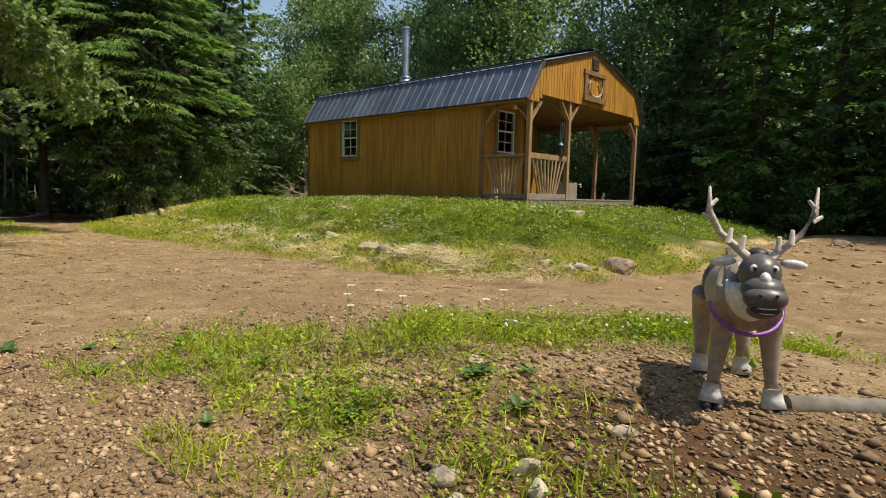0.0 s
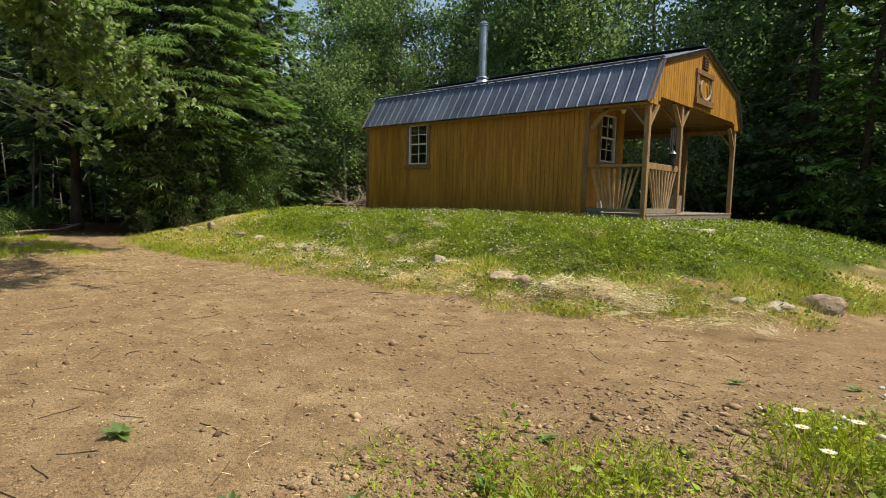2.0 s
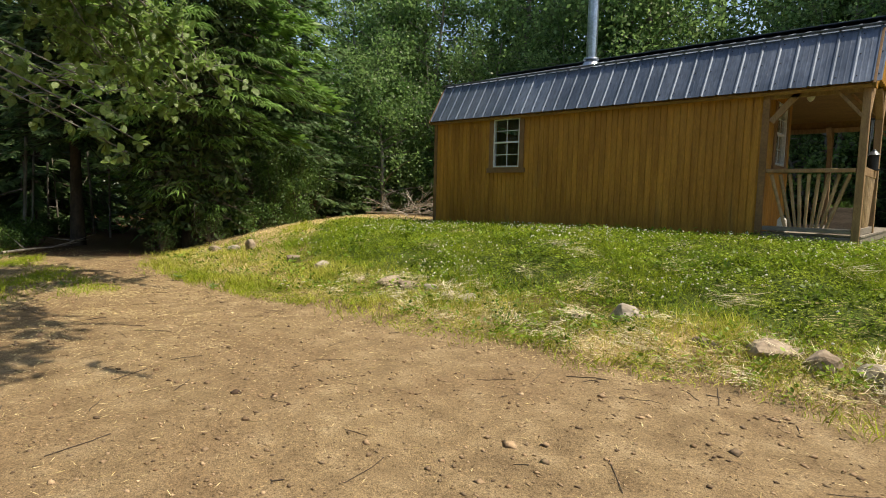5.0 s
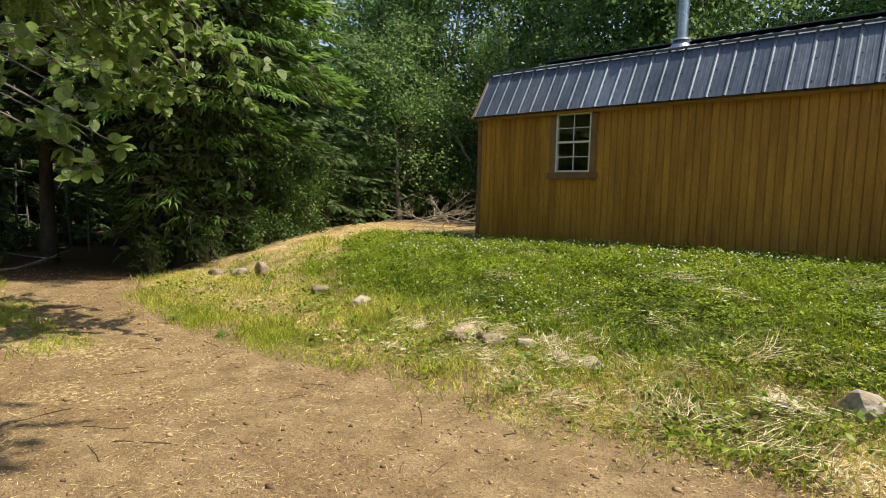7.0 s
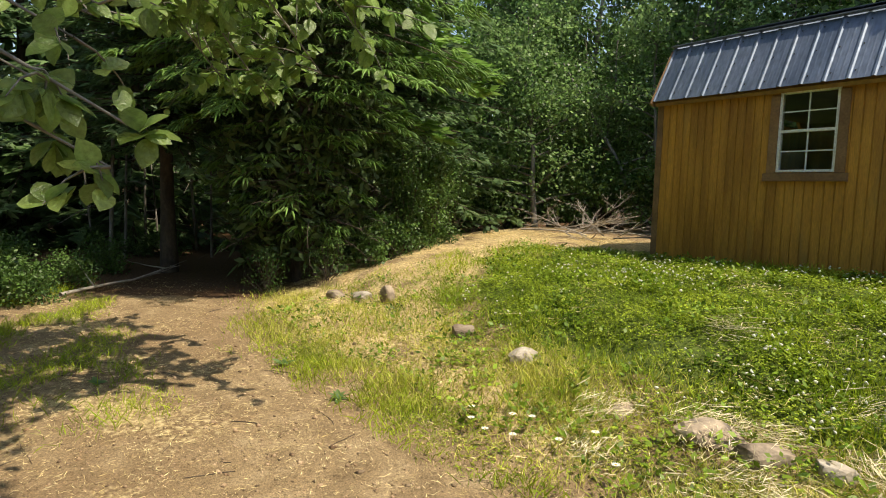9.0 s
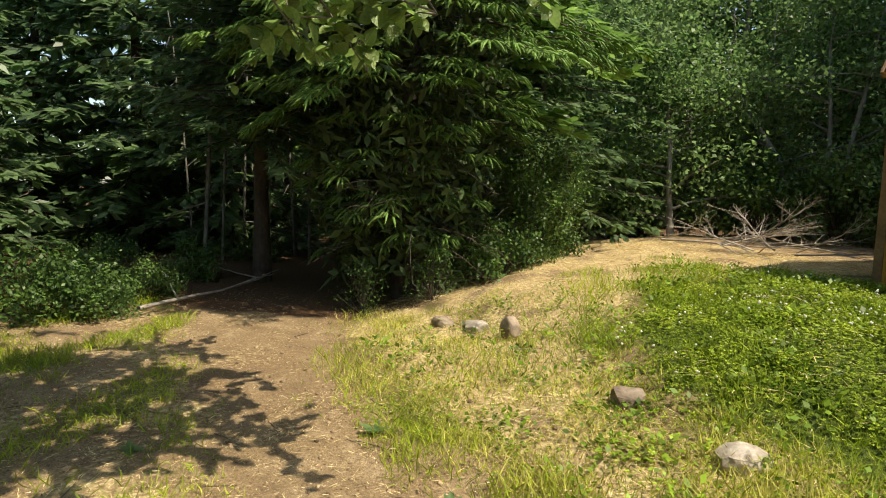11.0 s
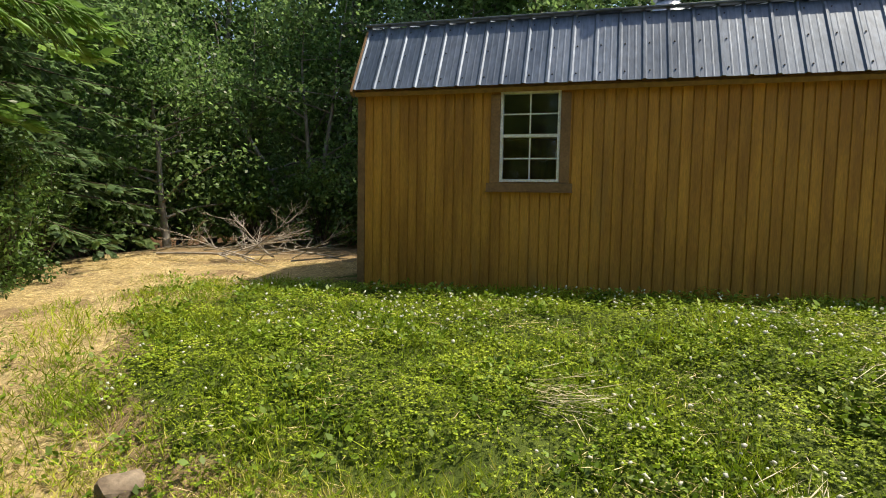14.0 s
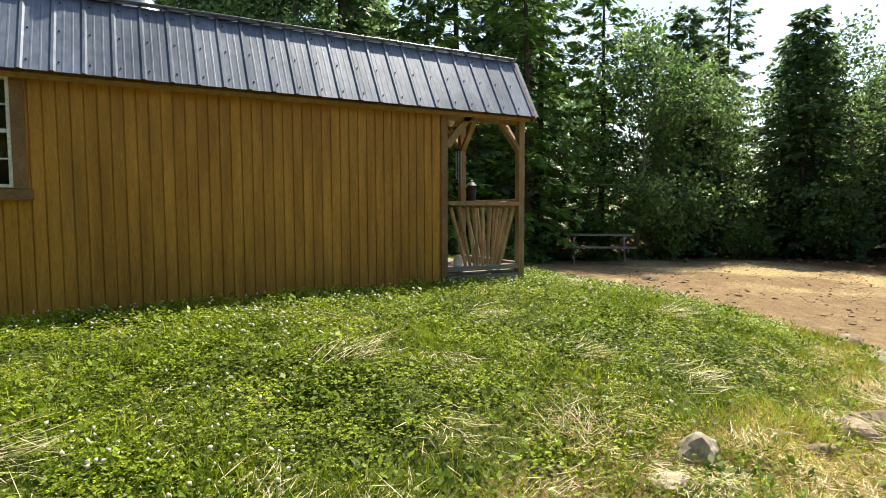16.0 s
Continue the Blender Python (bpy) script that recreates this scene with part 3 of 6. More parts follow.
# roof: ribbed steel sheets, one panel to each three ribs
def roof_sheet(p, q, x0, x1, nrm, name="roof_panel", mat=METAL, ribs=0.2286):
    """A ribbed sheet over the slope from p=(y,z) to q, between x0 and x1, with raised ribs and pencil ribs."""
    (ya, za), (yb, zb) = p, q
    prof = []
    x = x0
    while x < x1 - 1e-4:
        for dx, h in ((0.0, 0.0), (0.016, 0.013), (0.036, 0.013), (0.052, 0.0), (0.092, 0.0), (0.098, 0.0012), (0.108, 0.0012), (0.114, 0.0), (0.160, 0.0), (0.166, 0.0012), (0.176, 0.0012), (0.182, 0.0)):
            if x + dx <= x1:
                prof.append((x + dx, h))
        x += ribs
    prof.append((x1, 0.0))
    n = Vector((0, *nrm)).normalized()
    bm = bmesh.new()
    rows = []
    for (yy, zz), off in (((ya, za), 0.006), ((yb, zb), 0.006), ((yb, zb), 0.0), ((ya, za), 0.0)):
        rows.append([bm.verts.new((px, yy + n.y * (h + off if off else h), zz + n.z * (h + off if off else h))) for px, h in prof])
    for a, b in zip(rows, rows[1:] + rows[:1]):
        for i in range(len(prof) - 1):
            bm.faces.new((a[i], a[i + 1], b[i + 1], b[i]))
    for e in (0, -1):
        bm.faces.new([r[e] for r in rows])
    bmesh.ops.recalc_face_normals(bm, faces=bm.faces[:])
    return cpart(name, bm, mat)


def roof():
    top = cpart("roof_deck", roof_deck(), SOFFIT)
    xs = [X0 - 0.04]
    while xs[-1] < X1 + 0.09 - 1e-3:
        xs.append(min(xs[-1] + 0.9144, X1 + 0.09))
    for a, b in zip(xs[:-1], xs[1:]):
        for p, q in zip(PROFILE[:-1], PROFILE[1:]):
            dy, dz = q[0] - p[0], q[1] - p[1]
            sheet = roof_sheet(p, q, a, b, (-dz, dy))
            if p is PROFILE[0]:
                screws(sheet, a, b, p, q)
    for y, z, s in ((10.05, 3.70, -1), (14.21, 3.70, 1)):
        bm = bmesh.new()
        box(bm, X0 - 0.05, y - 0.03, z + 0.028, X1 + 0.06, y + 0.05 if s < 0 else y + 0.03, z + 0.05, 0.004)
        bm.transform(Matrix.Translation((0, -0.02 if s < 0 else 0.0, 0)))
        cpart("roof_flashing", bm, CAP, label="dark sheet-metal flashing at the roof break")
    for ends in ((12.13, 4.29, 11.86, 4.235), (12.13, 4.29, 12.40, 4.235)):
        bm = bmesh.new()
        beam(bm, (X0 - 0.05, (ends[0] + ends[2]) / 2, (ends[1] + ends[3]) / 2 + 0.036), (X1 + 0.06, (ends[0] + ends[2]) / 2, (ends[1] + ends[3]) / 2 + 0.036), 0.29, 0.012, 0)
        cpart("ridge_cap", bm, CAP)
    for xe in (X1 + 0.02, X0 - 0.03):
        for p, q in zip(PROFILE[:-1], PROFILE[1:]):
            bm = bmesh.new()
            beam(bm, (xe, p[0], p[1] - 0.045), (xe, q[0], q[1] - 0.045), 0.03, 0.09, 0.003)
            cpart("rake_board", bm, TRIM, label="brown rake trim board along the gable")
    return top


def roof_deck():
    bm = bmesh.new()
    inner = [(y + (0.035 if y < 12 else -0.035 if y > 12.3 else 0), z - 0.02) for y, z in PROFILE]
    low = [(y + (0.06 if y < 12 else -0.06 if y > 12.3 else 0), z - 0.06) for y, z in PROFILE]
    loops = []
    for x in (X0 - 0.01, X1 - 0.002):
        loops.append([bm.verts.new((x, y, z)) for y, z in inner + low[::-1]])
    k = len(loops[0])
    for i in range(k):
        bm.faces.new((loops[0][i], loops[0][(i + 1) % k], loops[1][(i + 1) % k], loops[1][i]))
    bm.faces.new(loops[0]), bm.faces.new(loops[1][::-1])
    bmesh.ops.recalc_face_normals(bm, faces=bm.faces[:])
    return bm


def screws(sheet, a, b, p, q):
    bm = bmesh.new()
    d = Vector((0, q[0] - p[0], q[1] - p[1]))
    n = Vector((0, -d.z, d.y)).normalized()
    x = a + 0.075
    while x < b:
        for t in (0.12, 0.52, 0.9):
            c = Vector((x, p[0], p[1])) + d * t + n * 0.008
            cyl(bm, c, c + n * 0.008, 0.009, 0.006, 6)
        x += 0.2286
    bm.transform(CAB)
    part("screws", bm, RUBBER, sheet)["kind"] = "stuff"


roof()


# porch
def porch():
    bm = bmesh.new()
    y = Y0 + 0.05
    deck = cpart("deck", deck_frame(), GREYWOOD, label="grey timber porch deck")
    while y < Y1 - 0.1:
        bm = bmesh.new()
        box(bm, (XW if y < YR else XR) + 0.005, y, DECK - 0.03, X1, y + 0.132, DECK, 0.003)
        cpart("deck_board", bm, GREYWOOD, deck)
        y += 0.14
    for x, y in ((X1 - 0.06, Y0 + 0.05), (X1 - 0.06, YR + 0.03), (X1 - 0.06, Y1 - 0.05), (XW + 0.03, Y1 - 0.05)):
        bm = bmesh.new()
        top = ZC if abs(y - YR - 0.03) < 0.01 else ZE
        box(bm, x - 0.045, y - 0.045, 0.70, x + 0.045, y + 0.045, top, 0.005)
        post = cpart("post", bm, TIMBER, label="square weathered timber porch post")
        for dx, dy in ((0, 1), (0, -1), (-1, 0)):
            ex, ey = x + dx * 0.36, y + dy * 0.36
            if ex > X1 or ex < XR or ey > Y1 or ey < Y0 or (x < -7 and dx):
                continue
            bm = bmesh.new()
            beam(bm, (x + dx * 0.03, y + dy * 0.03, top - 0.40), (ex, ey, top - 0.01), 0.085, 0.04)
            cpart("knee_brace", bm, TIMBER, post)
    bm = bmesh.new()
    beam(bm, (XW + 0.03, Y0 + 0.05, ZE - 0.40), (XW + 0.36, Y0 + 0.05, ZE - 0.01), 0.04, 0.085)
    cpart("knee_brace", bm, TIMBER)
    for p, q in (((XW, Y0 + 0.05), (X1, Y0 + 0.05)), ((XR, Y1 - 0.05), (X1 - 0.1, Y1 - 0.05))):
        bm = bmesh.new()
        beam(bm, (*p, ZE - 0.045), (*q, ZE - 0.045), 0.04, 0.09)
        cpart("header_beam", bm, TIMBER)
    rail("x", Y0 + 0.05, XW + 0.02, X1 - 0.11)
    rail("y", X1 - 0.06, Y0 + 0.10, YR - 0.015)


def deck_frame():
    bm = bmesh.new()
    for z0, z1 in ((0.76, 0.86), (0.875, 0.965)):
        box(bm, XW + 0.002, Y0 + 0.01, z0, X1 - 0.11, Y0 + 0.05, z1, 0.004)
        box(bm, X1 - 0.05, Y0 + 0.1, z0, X1 - 0.01, Y1 - 0.1, z1, 0.004)
        box(bm, XR, Y1 - 0.05, z0, X1 - 0.1, Y1 - 0.01, z1, 0.004)
    return bm


def rail(along, at, a0, a1):
    """A porch rail: timber top and foot, with peeled poles fanned out between them."""
    def put(u, z):
        return (u, at, z) if along == "x" else (at, u, z)
    bm = bmesh.new()
    beam(bm, put(a0, 1.85), put(a1, 1.85), 0.11 if along == "x" else 0.05, 0.05 if along == "x" else 0.11)
    top = cpart("rail_top", bm, TIMBER, label="thick timber porch rail")
    bm = bmesh.new()
    beam(bm, put(a0, 1.05), put(a1, 1.05), 0.09 if along == "x" else 0.06, 0.06 if along == "x" else 0.09)
    cpart("rail_foot", bm, GREYWOOD)
    r = random.Random(3 if along == "x" else 5)
    k = 9
    w = a1 - a0
    for i in range(k):
        u = i / (k - 1)
        bm = bmesh.new()
        b = a0 + w * (0.27 + 0.46 * u)
        t = a0 + w * (0.06 + 0.88 * u)
        wob = r.uniform(-0.01, 0.01)
        cyl(bm, put(b + wob, 1.08), put(t, 1.80), 0.020 + r.uniform(-0.002, 0.004), 0.024, 9)
        cpart("picket", bm, LOGWOOD, top, smooth=False)


porch()


def gable_frame():
    bm = bmesh.new()
    y0, y1, z0, z1, x = 11.68, 12.58, 3.19, 3.76, X1 + 0.014
    box(bm, x, y0, z0, x + 0.035, y0 + 0.10, z1, 0.004)
    box(bm, x, y1 - 0.10, z0, x + 0.035, y1, z1, 0.004)
    box(bm, x, y0 - 0.03, z1 - 0.03, x + 0.045, y1 + 0.03, z1 + 0.07, 0.004)
    box(bm, x, y0 - 0.03, z0 - 0.03, x + 0.06, y1 + 0.03, z0 + 0.09, 0.004)
    f = cpart("loft_window_frame", bm, TRIM, label="brown wooden frame on the gable")
    bm = bmesh.new()
    pts = [(x + 0.04, YC + 0.29 * math.sin(a), 3.47 - 0.2 * math.cos(a)) for a in np.linspace(-2.5, 2.5, 15)]
    v, q = tube(pts, 0.012 + 0.018 * np.sin(np.linspace(0.15, 3.0, 15)), 7)
    bm.free()
    v = v + np.array([10, -12.1, -0.86])
    array_part("antler", v, q, DEADWOOD, f, "pale curved antler hung in the frame", True)
    bm = bmesh.new()
    for i in range(5):
        box(bm, X1 + 0.018, YC - 0.13, 3.88 + i * 0.05, X1 + 0.05, YC + 0.13, 3.91 + i * 0.05)
    box(bm, X1 + 0.016, YC - 0.15, 3.86, X1 + 0.03, YC + 0.15, 4.12)
    cpart("gable_vent", bm, VENT, label="dark brown louvred gable vent")


gable_frame()


def stovepipe():
    st = empty("stovepipe", "shiny steel stovepipe with a rain cap on the roof", "stovepipe", (-10.49, 10.42, 3.8))
    bm = bmesh.new()
    cyl(bm, (0, 0, -0.02), (0, 0, 1.28), 0.095, None, 24)
    for z in (0.42, 0.85):
        cyl(bm, (0, 0, z), (0, 0, z + 0.03), 0.099, None, 24)
    part("pipe", bm, STEEL, st, smooth=False)
    bm = bmesh.new()
    cyl(bm, (0, 0, -0.04), (0, 0, 0.13), 0.21, 0.10, 24)
    cyl(bm, (0, 0, 0.13), (0, 0, 0.16), 0.145, 0.135, 24)
    part("storm_collar", bm, STEEL, st)
    bm = bmesh.new()
    cyl(bm, (0, 0, 1.27), (0, 0, 1.36), 0.07, None, 16)
    cyl(bm, (0, 0, 1.33), (0, 0, 1.40), 0.135, 0.05, 24)
    cyl(bm, (0, 0, 1.29), (0, 0, 1.32), 0.12, None, 24)
    part("rain_cap", bm, STEEL, st)


stovepipe()

# ---------------- trees ----------------


def make_alder(seed, tall=11.0, reach=2.6, leaves=9000, size=0.12, low=0.16, stems=1, mat=None):
    """A broadleaf tree: tapered stems, upswept limbs and a ragged crown of single leaves."""
    r = np.random.default_rng(seed)
    wood, tips = [], []
    for s in range(stems):
        lean = r.normal(0, 0.05, 2) * (1 + stems)
        t = np.linspace(0, 1, 9)
        sway = np.cumsum(r.normal(0, 0.10, (9, 2)), 0) * 0.6
        h = tall * r.uniform(0.85, 1.0)
        trunk = np.stack([lean[0] * t * h + sway[:, 0], lean[1] * t * h + sway[:, 1], -0.25 + t * h], 1)
        wood.append(tube(trunk, np.interp(t, [0, 0.05, 1], [0.17, 0.13, 0.015]) * tall / 11, 8))
        for k in range(int(30 / stems)):
            u = low + (0.97 - low) * (k + r.random()) / (30 / stems)
            base = np.array([np.interp(u, t, trunk[:, i]) for i in range(3)])
            a = r.uniform(0, 2 * np.pi)
            ln = reach * (0.35 + 0.75 * np.sin(np.pi * min(1, 0.22 + 0.72 * u))) * r.uniform(0.6, 1.1)
            rise = r.uniform(0.15, 0.75)
            w = np.linspace(0, 1, 6)
            limb = base + np.stack([np.cos(a) * w * ln, np.sin(a) * w * ln, (rise * w - 0.22 * w * w) * ln], 1) + np.cumsum(r.normal(0, 0.05, (6, 3)), 0) * w[:, None]
            wood.append(tube(limb, 0.045 * (1 - 0.85 * w) * (1.1 - 0.7 * u), 5))
            for q in range(7):
                j = r.uniform(0.25, 1.05)
                tips.append(np.array([np.interp(j, w, limb[:, i]) for i in range(3)]) + r.normal(0, 0.22, 3))
    tips = np.array(tips)
    n = leaves
    c = tips[r.integers(0, len(tips), n)] + r.normal(0, 1, (n, 3)) * np.array([0.30, 0.30, 0.24])
    d = unit(r.normal(0, 1, (n, 3)) + np.array([0, 0, -0.5]))
    nrm = unit(r.normal(0, 0.55, (n, 3)) + np.array([0, 0, 0.9]))
    ln = size * r.uniform(0.7, 1.3, n)
    lv, lf = leaf_quads(c, d, nrm, ln, ln * 0.72)
    wv, wf = merge(wood)
    return wv, wf, lv, lf


def make_spruce(seed, tall=12.0, reach=2.6, boughs=150, twigs=26, low=0.03, size=0.34, droop=0.35, wide=0.085, taper=0.8, hang=(0.1, 0.75)):
    """A conifer: whorls of drooping boughs with flat hanging sprays."""
    r = np.random.default_rng(seed)
    wood, cs, ds, ns, ls = [], [], [], [], []
    t = np.linspace(0, 1, 8)
    wood.append(tube(np.stack([0.05 * np.sin(t * 5), 0.05 * np.cos(t * 4), -0.25 + t * tall], 1), np.interp(t, [0, 0.04, 1], [0.20, 0.15, 0.012]) * tall / 12, 8))
    for k in range(boughs):
        u = low + (0.985 - low) * ((k + r.random()) / boughs) ** 1.15
        a = k * 2.399 + r.normal(0, 0.25)
        ln = reach * (1 - u) ** taper * min(1, 0.74 + 1.6 * u) * r.uniform(0.72, 1.12) + 0.18
        w = np.linspace(0, 1, 5)
        slope = r.uniform(-0.05, 0.22) - droop * (1 - u)
        z = u * tall + (slope * w - 0.25 * w * w * (1 - u) + 0.16 * w ** 3) * ln
        axis = np.stack([np.cos(a) * w * ln, np.sin(a) * w * ln, z], 1)
        wood.append(tube(axis, 0.028 * (1 - 0.9 * w) * (1.15 - u), 3))
        m = max(6, int(twigs * (0.35 + ln / reach)))
        j = r.uniform(0.12, 1.0, m)
        p = np.stack([np.interp(j, w, axis[:, i]) for i in range(3)], 1)
        sgn = np.where(r.random(m) < 0.5, -1.0, 1.0)
        side_v = np.array([-np.sin(a), np.cos(a), 0])
        out = np.array([np.cos(a), np.sin(a), 0])
        d = side_v * (sgn * r.uniform(0.3, 1.0, m))[:, None] + out * r.uniform(0.45, 1.0, m)[:, None] + np.array([0, 0, -1]) * r.uniform(*hang, m)[:, None]
        cs.append(p + r.normal(0, 0.025, (m, 3))), ds.append(d)
        ns.append(unit(r.normal(0, 0.35, (m, 3)) + np.array([0, 0, 1])))
        ls.append(size * r.uniform(0.6, 1.25, m) * (1.15 - 0.5 * j))
    c, d, nn, ln = np.concatenate(cs), np.concatenate(ds), np.concatenate(ns), np.concatenate(ls)
    wv, wf = merge(wood)
    return wv, wf, c, unit(d), nn, ln, wide


def spray_quads(c, d, nn, ln, wide, seed, fans=5):
    """Each twig as a handful of narrow leaflets along it, so that its outline is feathered."""
    r = np.random.default_rng(seed)
    out = []
    s = unit(np.cross(d, nn))
    for f, k, w in ((0.0, 0.0, 1.0), (0.25, 0.6, 0.6), (0.25, -0.6, 0.6), (0.5, 0.6, 0.5), (0.5, -0.6, 0.5))[:fans]:
        dd = unit(d + s * k + r.normal(0, 0.08, c.shape))
        out.append(leaf_quads(c + d * (ln * f)[:, None], dd, nn, ln * (1 - f) * (0.95 if k == 0 else 0.75), ln * 0 + wide * w))
    return merge(out)


def needle_tris(c, d, ln, seed, per=22, needle=0.03, thick=0.006, droop=0.25):
    """Bottle-brush twigs: thin needles standing out round each twig axis."""
    r = np.random.default_rng(seed)
    n = len(c)
    f = np.tile((np.arange(per) + 0.5) / per, (n, 1)) + r.normal(0, 0.02, (n, per))
    a = unit(np.cross(d, r.normal(0, 1, (n, 3))))
    b = np.cross(d, a)
    th = r.uniform(0, 2 * np.pi, (n, per))
    rad = a[:, None] * np.cos(th)[..., None] + b[:, None] * np.sin(th)[..., None]
    sag = np.zeros((n, per, 3))
    sag[..., 2] = -droop * f ** 2 * ln[:, None]
    base = c[:, None] + d[:, None] * (f * ln[:, None])[..., None] + sag
    way = unit(rad + d[:, None] * 0.75)
    nl = needle * (1.15 - 0.5 * f)[..., None] * r.uniform(0.8, 1.2, (n, per, 1))
    side_v = unit(np.cross(way, d[:, None])) * thick / 2
    v = np.stack([base - side_v, base + side_v, base + way * nl], 2)
    return v.reshape(-1, 3), np.arange(n * per * 3).reshape(-1, 3)


def finger_tubes(c, d, ln, seed, rad, droop):
    """Thick drooping twig tips: five-sided tapering bodies bent downwards."""
    r = np.random.default_rng(seed)
    n = len(c)
    a = unit(np.cross(d, [0.13, 0.07, 1.0]))
    b = np.cross(d, a)
    th = np.arange(5) * 2 * np.pi / 5
    rings = a[:, None] * np.cos(th)[None, :, None] + b[:, None] * np.sin(th)[None, :, None]
    v = []
    for f, k in ((0.0, 0.4), (0.3, 1.0), (0.65, 0.9), (1.0, 0.25)):
        mid = c + d * (f * ln)[:, None] + np.array([0, 0, -1.0]) * (droop * f * f * ln)[:, None]
        v.append(mid[:, None] + rings * (rad * k * r.uniform(0.75, 1.25, (n, 5)))[..., None])
    v = np.stack(v, 1).reshape(n, 20, 3)
    f = np.array([(i * 5 + j, i * 5 + (j + 1) % 5, i * 5 + 5 + (j + 1) % 5, i * 5 + 5 + j) for i in range(3) for j in range(5)])
    return v.reshape(-1, 3), (f[None] + (np.arange(n) * 20)[:, None, None]).reshape(-1, 4)


def tree(name, label, wv, wf, lv, lf, bark, leaf, group=""):
    ob = empty(name, label, "tree", (0, 0, 0), group)
    array_part("trunk", wv, wf, bark, ob, smooth=True)
    array_part("crown", lv, lf, leaf, ob)
    return ob


def stand(proto, places, seed, s0=0.85, s1=1.15):
    """Copies of a tree at the places, each turned and sized a little differently; the first place takes the tree itself."""
    r = random.Random(seed)
    for i, (x, y) in enumerate(places):
        m = pose(x, y, ground_z(x, y), r.uniform(-2, 2), r.uniform(-2, 2), r.uniform(0, 360)) @ Matrix.Diagonal((*[r.uniform(s0, s1)] * 3, 1))
        if i == 0:
            proto.matrix_basis = m
        else:
            ob = copy_thing(proto, Matrix.Identity(4))
            ob.matrix_basis = m


def ring(a, b, n, depth, seed):
    """Places strewn along a line from a to b, jittered in depth."""
    r = random.Random(seed)
    return [(a[0] + (b[0] - a[0]) * (i + r.uniform(0.1, 0.9)) / n + r.uniform(-depth, depth) * 0.5, a[1] + (b[1] - a[1]) * (i + 0.5) / n + r.uniform(0, depth)) for i in range(n)]


FOREST = "alders behind the cabin"
al1 = tree("alder_tree", "tall slender green alder in the wood edge", *make_alder(1, 12, 2.5, 10500, 0.14), BARK, ALDER, FOREST)
al2 = tree("alder_tree", "tall slender green alder in the wood edge", *make_alder(2, 13.5, 2.7, 9000, 0.17), BARK, ALDER, FOREST)
al3 = tree("alder_tree", "bushy many-stemmed green alder at the wood edge", *make_alder(3, 8, 2.6, 9500, 0.13, low=0.04, stems=3), BARK, ALDER, FOREST)
stand(al1, ring((-27, 15), (-6, 18.6), 11, 3.0, 11), 21)
stand(al2, ring((-30, 19), (-4, 24), 8, 3.0, 12), 22)
stand(al3, ring((-23, 14.2), (-8, 18.0), 9, 1.5, 13), 23, 0.6, 1.0)


def conifer(seed, label, group, leaf, fans=4, **k):
    wv, wf, c, d, nn, ln, wide = make_spruce(seed, **k)
    lv, lf = spray_quads(c, d, nn, ln, wide, seed, fans)
    return tree("spruce_tree", label, wv, wf, lv, lf, DARKBARK, leaf, group)


DARKS = "dark spruces of the wood edge"
sp1 = conifer(31, "dense dark spruce with drooping boughs", DARKS, FIR, tall=13, reach=3.2, boughs=150, twigs=24, size=0.5, wide=0.13, low=0.02)
sp2 = conifer(32, "green spruce with drooping sunlit boughs", DARKS, SUNLIT_NEEDLE, tall=11, reach=2.7, boughs=130, twigs=24, size=0.46, wide=0.12, low=0.02)
sp3 = conifer(38, "dark spruce deeper in the wood", DARKS, FIR, 3, tall=13, reach=3.2, boughs=130, twigs=26, size=0.75, wide=0.22)
stand(sp1, [(-2.4, 18.0), (0.9, 18.6), (-5.4, 18.6), (-20.9, 10.8), (10.2, 18.6)], 33, 0.85, 1.05)
stand(sp2, [(-0.8, 16.9), (2.2, 17.0), (-4.0, 17.0), (-22.6, 12.5), (-24.5, 8.5)], 34, 0.8, 1.0)
sp4 = conifer(40, "young spruce at the edge of the yard", DARKS, FIR, tall=7.5, reach=2.4, boughs=130, twigs=28, size=0.45, wide=0.13, low=0.02)
stand(sp4, [(4.4, 16.0), (6.8, 13.6), (9.4, 11.6), (11.0, 9.0), (8.6, 15.0), (7.8, 17.2), (10.8, 15.4), (12.8, 12.8)], 42, 0.95, 1.25)
stand(sp3, [(-26, 12), (-24.5, -1.0), (-28, 3.0), (-8.0, 22), (-30, 7.5), (1.5, 21.5), (-26, 5.2), (13, 3.0), (14, -2), (-32, 5), (-31, 0.5), (-6, 24.5), (-2.5, 25), (3.5, 24)], 39, 0.85, 1.1)
al4 = tree("alder_tree", "sunlit broadleaf tree among dark spruces", *make_alder(5, 8, 2.4, 9000, 0.13, low=0.08), BARK, ALDER, "broadleaf trees by the yard")
stand(al4, [(3.4, 15.2), (7.6, 12.2), (10.2, 13.8), (-19.6, 13.6), (5.4, 14.6), (2.0, 15.4), (12.4, 12.0)], 35, 0.7, 0.92)
# unseen wood behind the walker, added for its light and window reflections
stand(conifer(36, "unseen dark spruce added behind the walker", DARKS, FIR, 3, tall=12, reach=2.8, boughs=90, twigs=18, size=0.8, wide=0.25), [(-20, -7), (-15, -9), (-10, -8.5), (-5, -10), (0, -9), (5, -8), (10, -6), (-24, -5), (-27, -3)], 37)


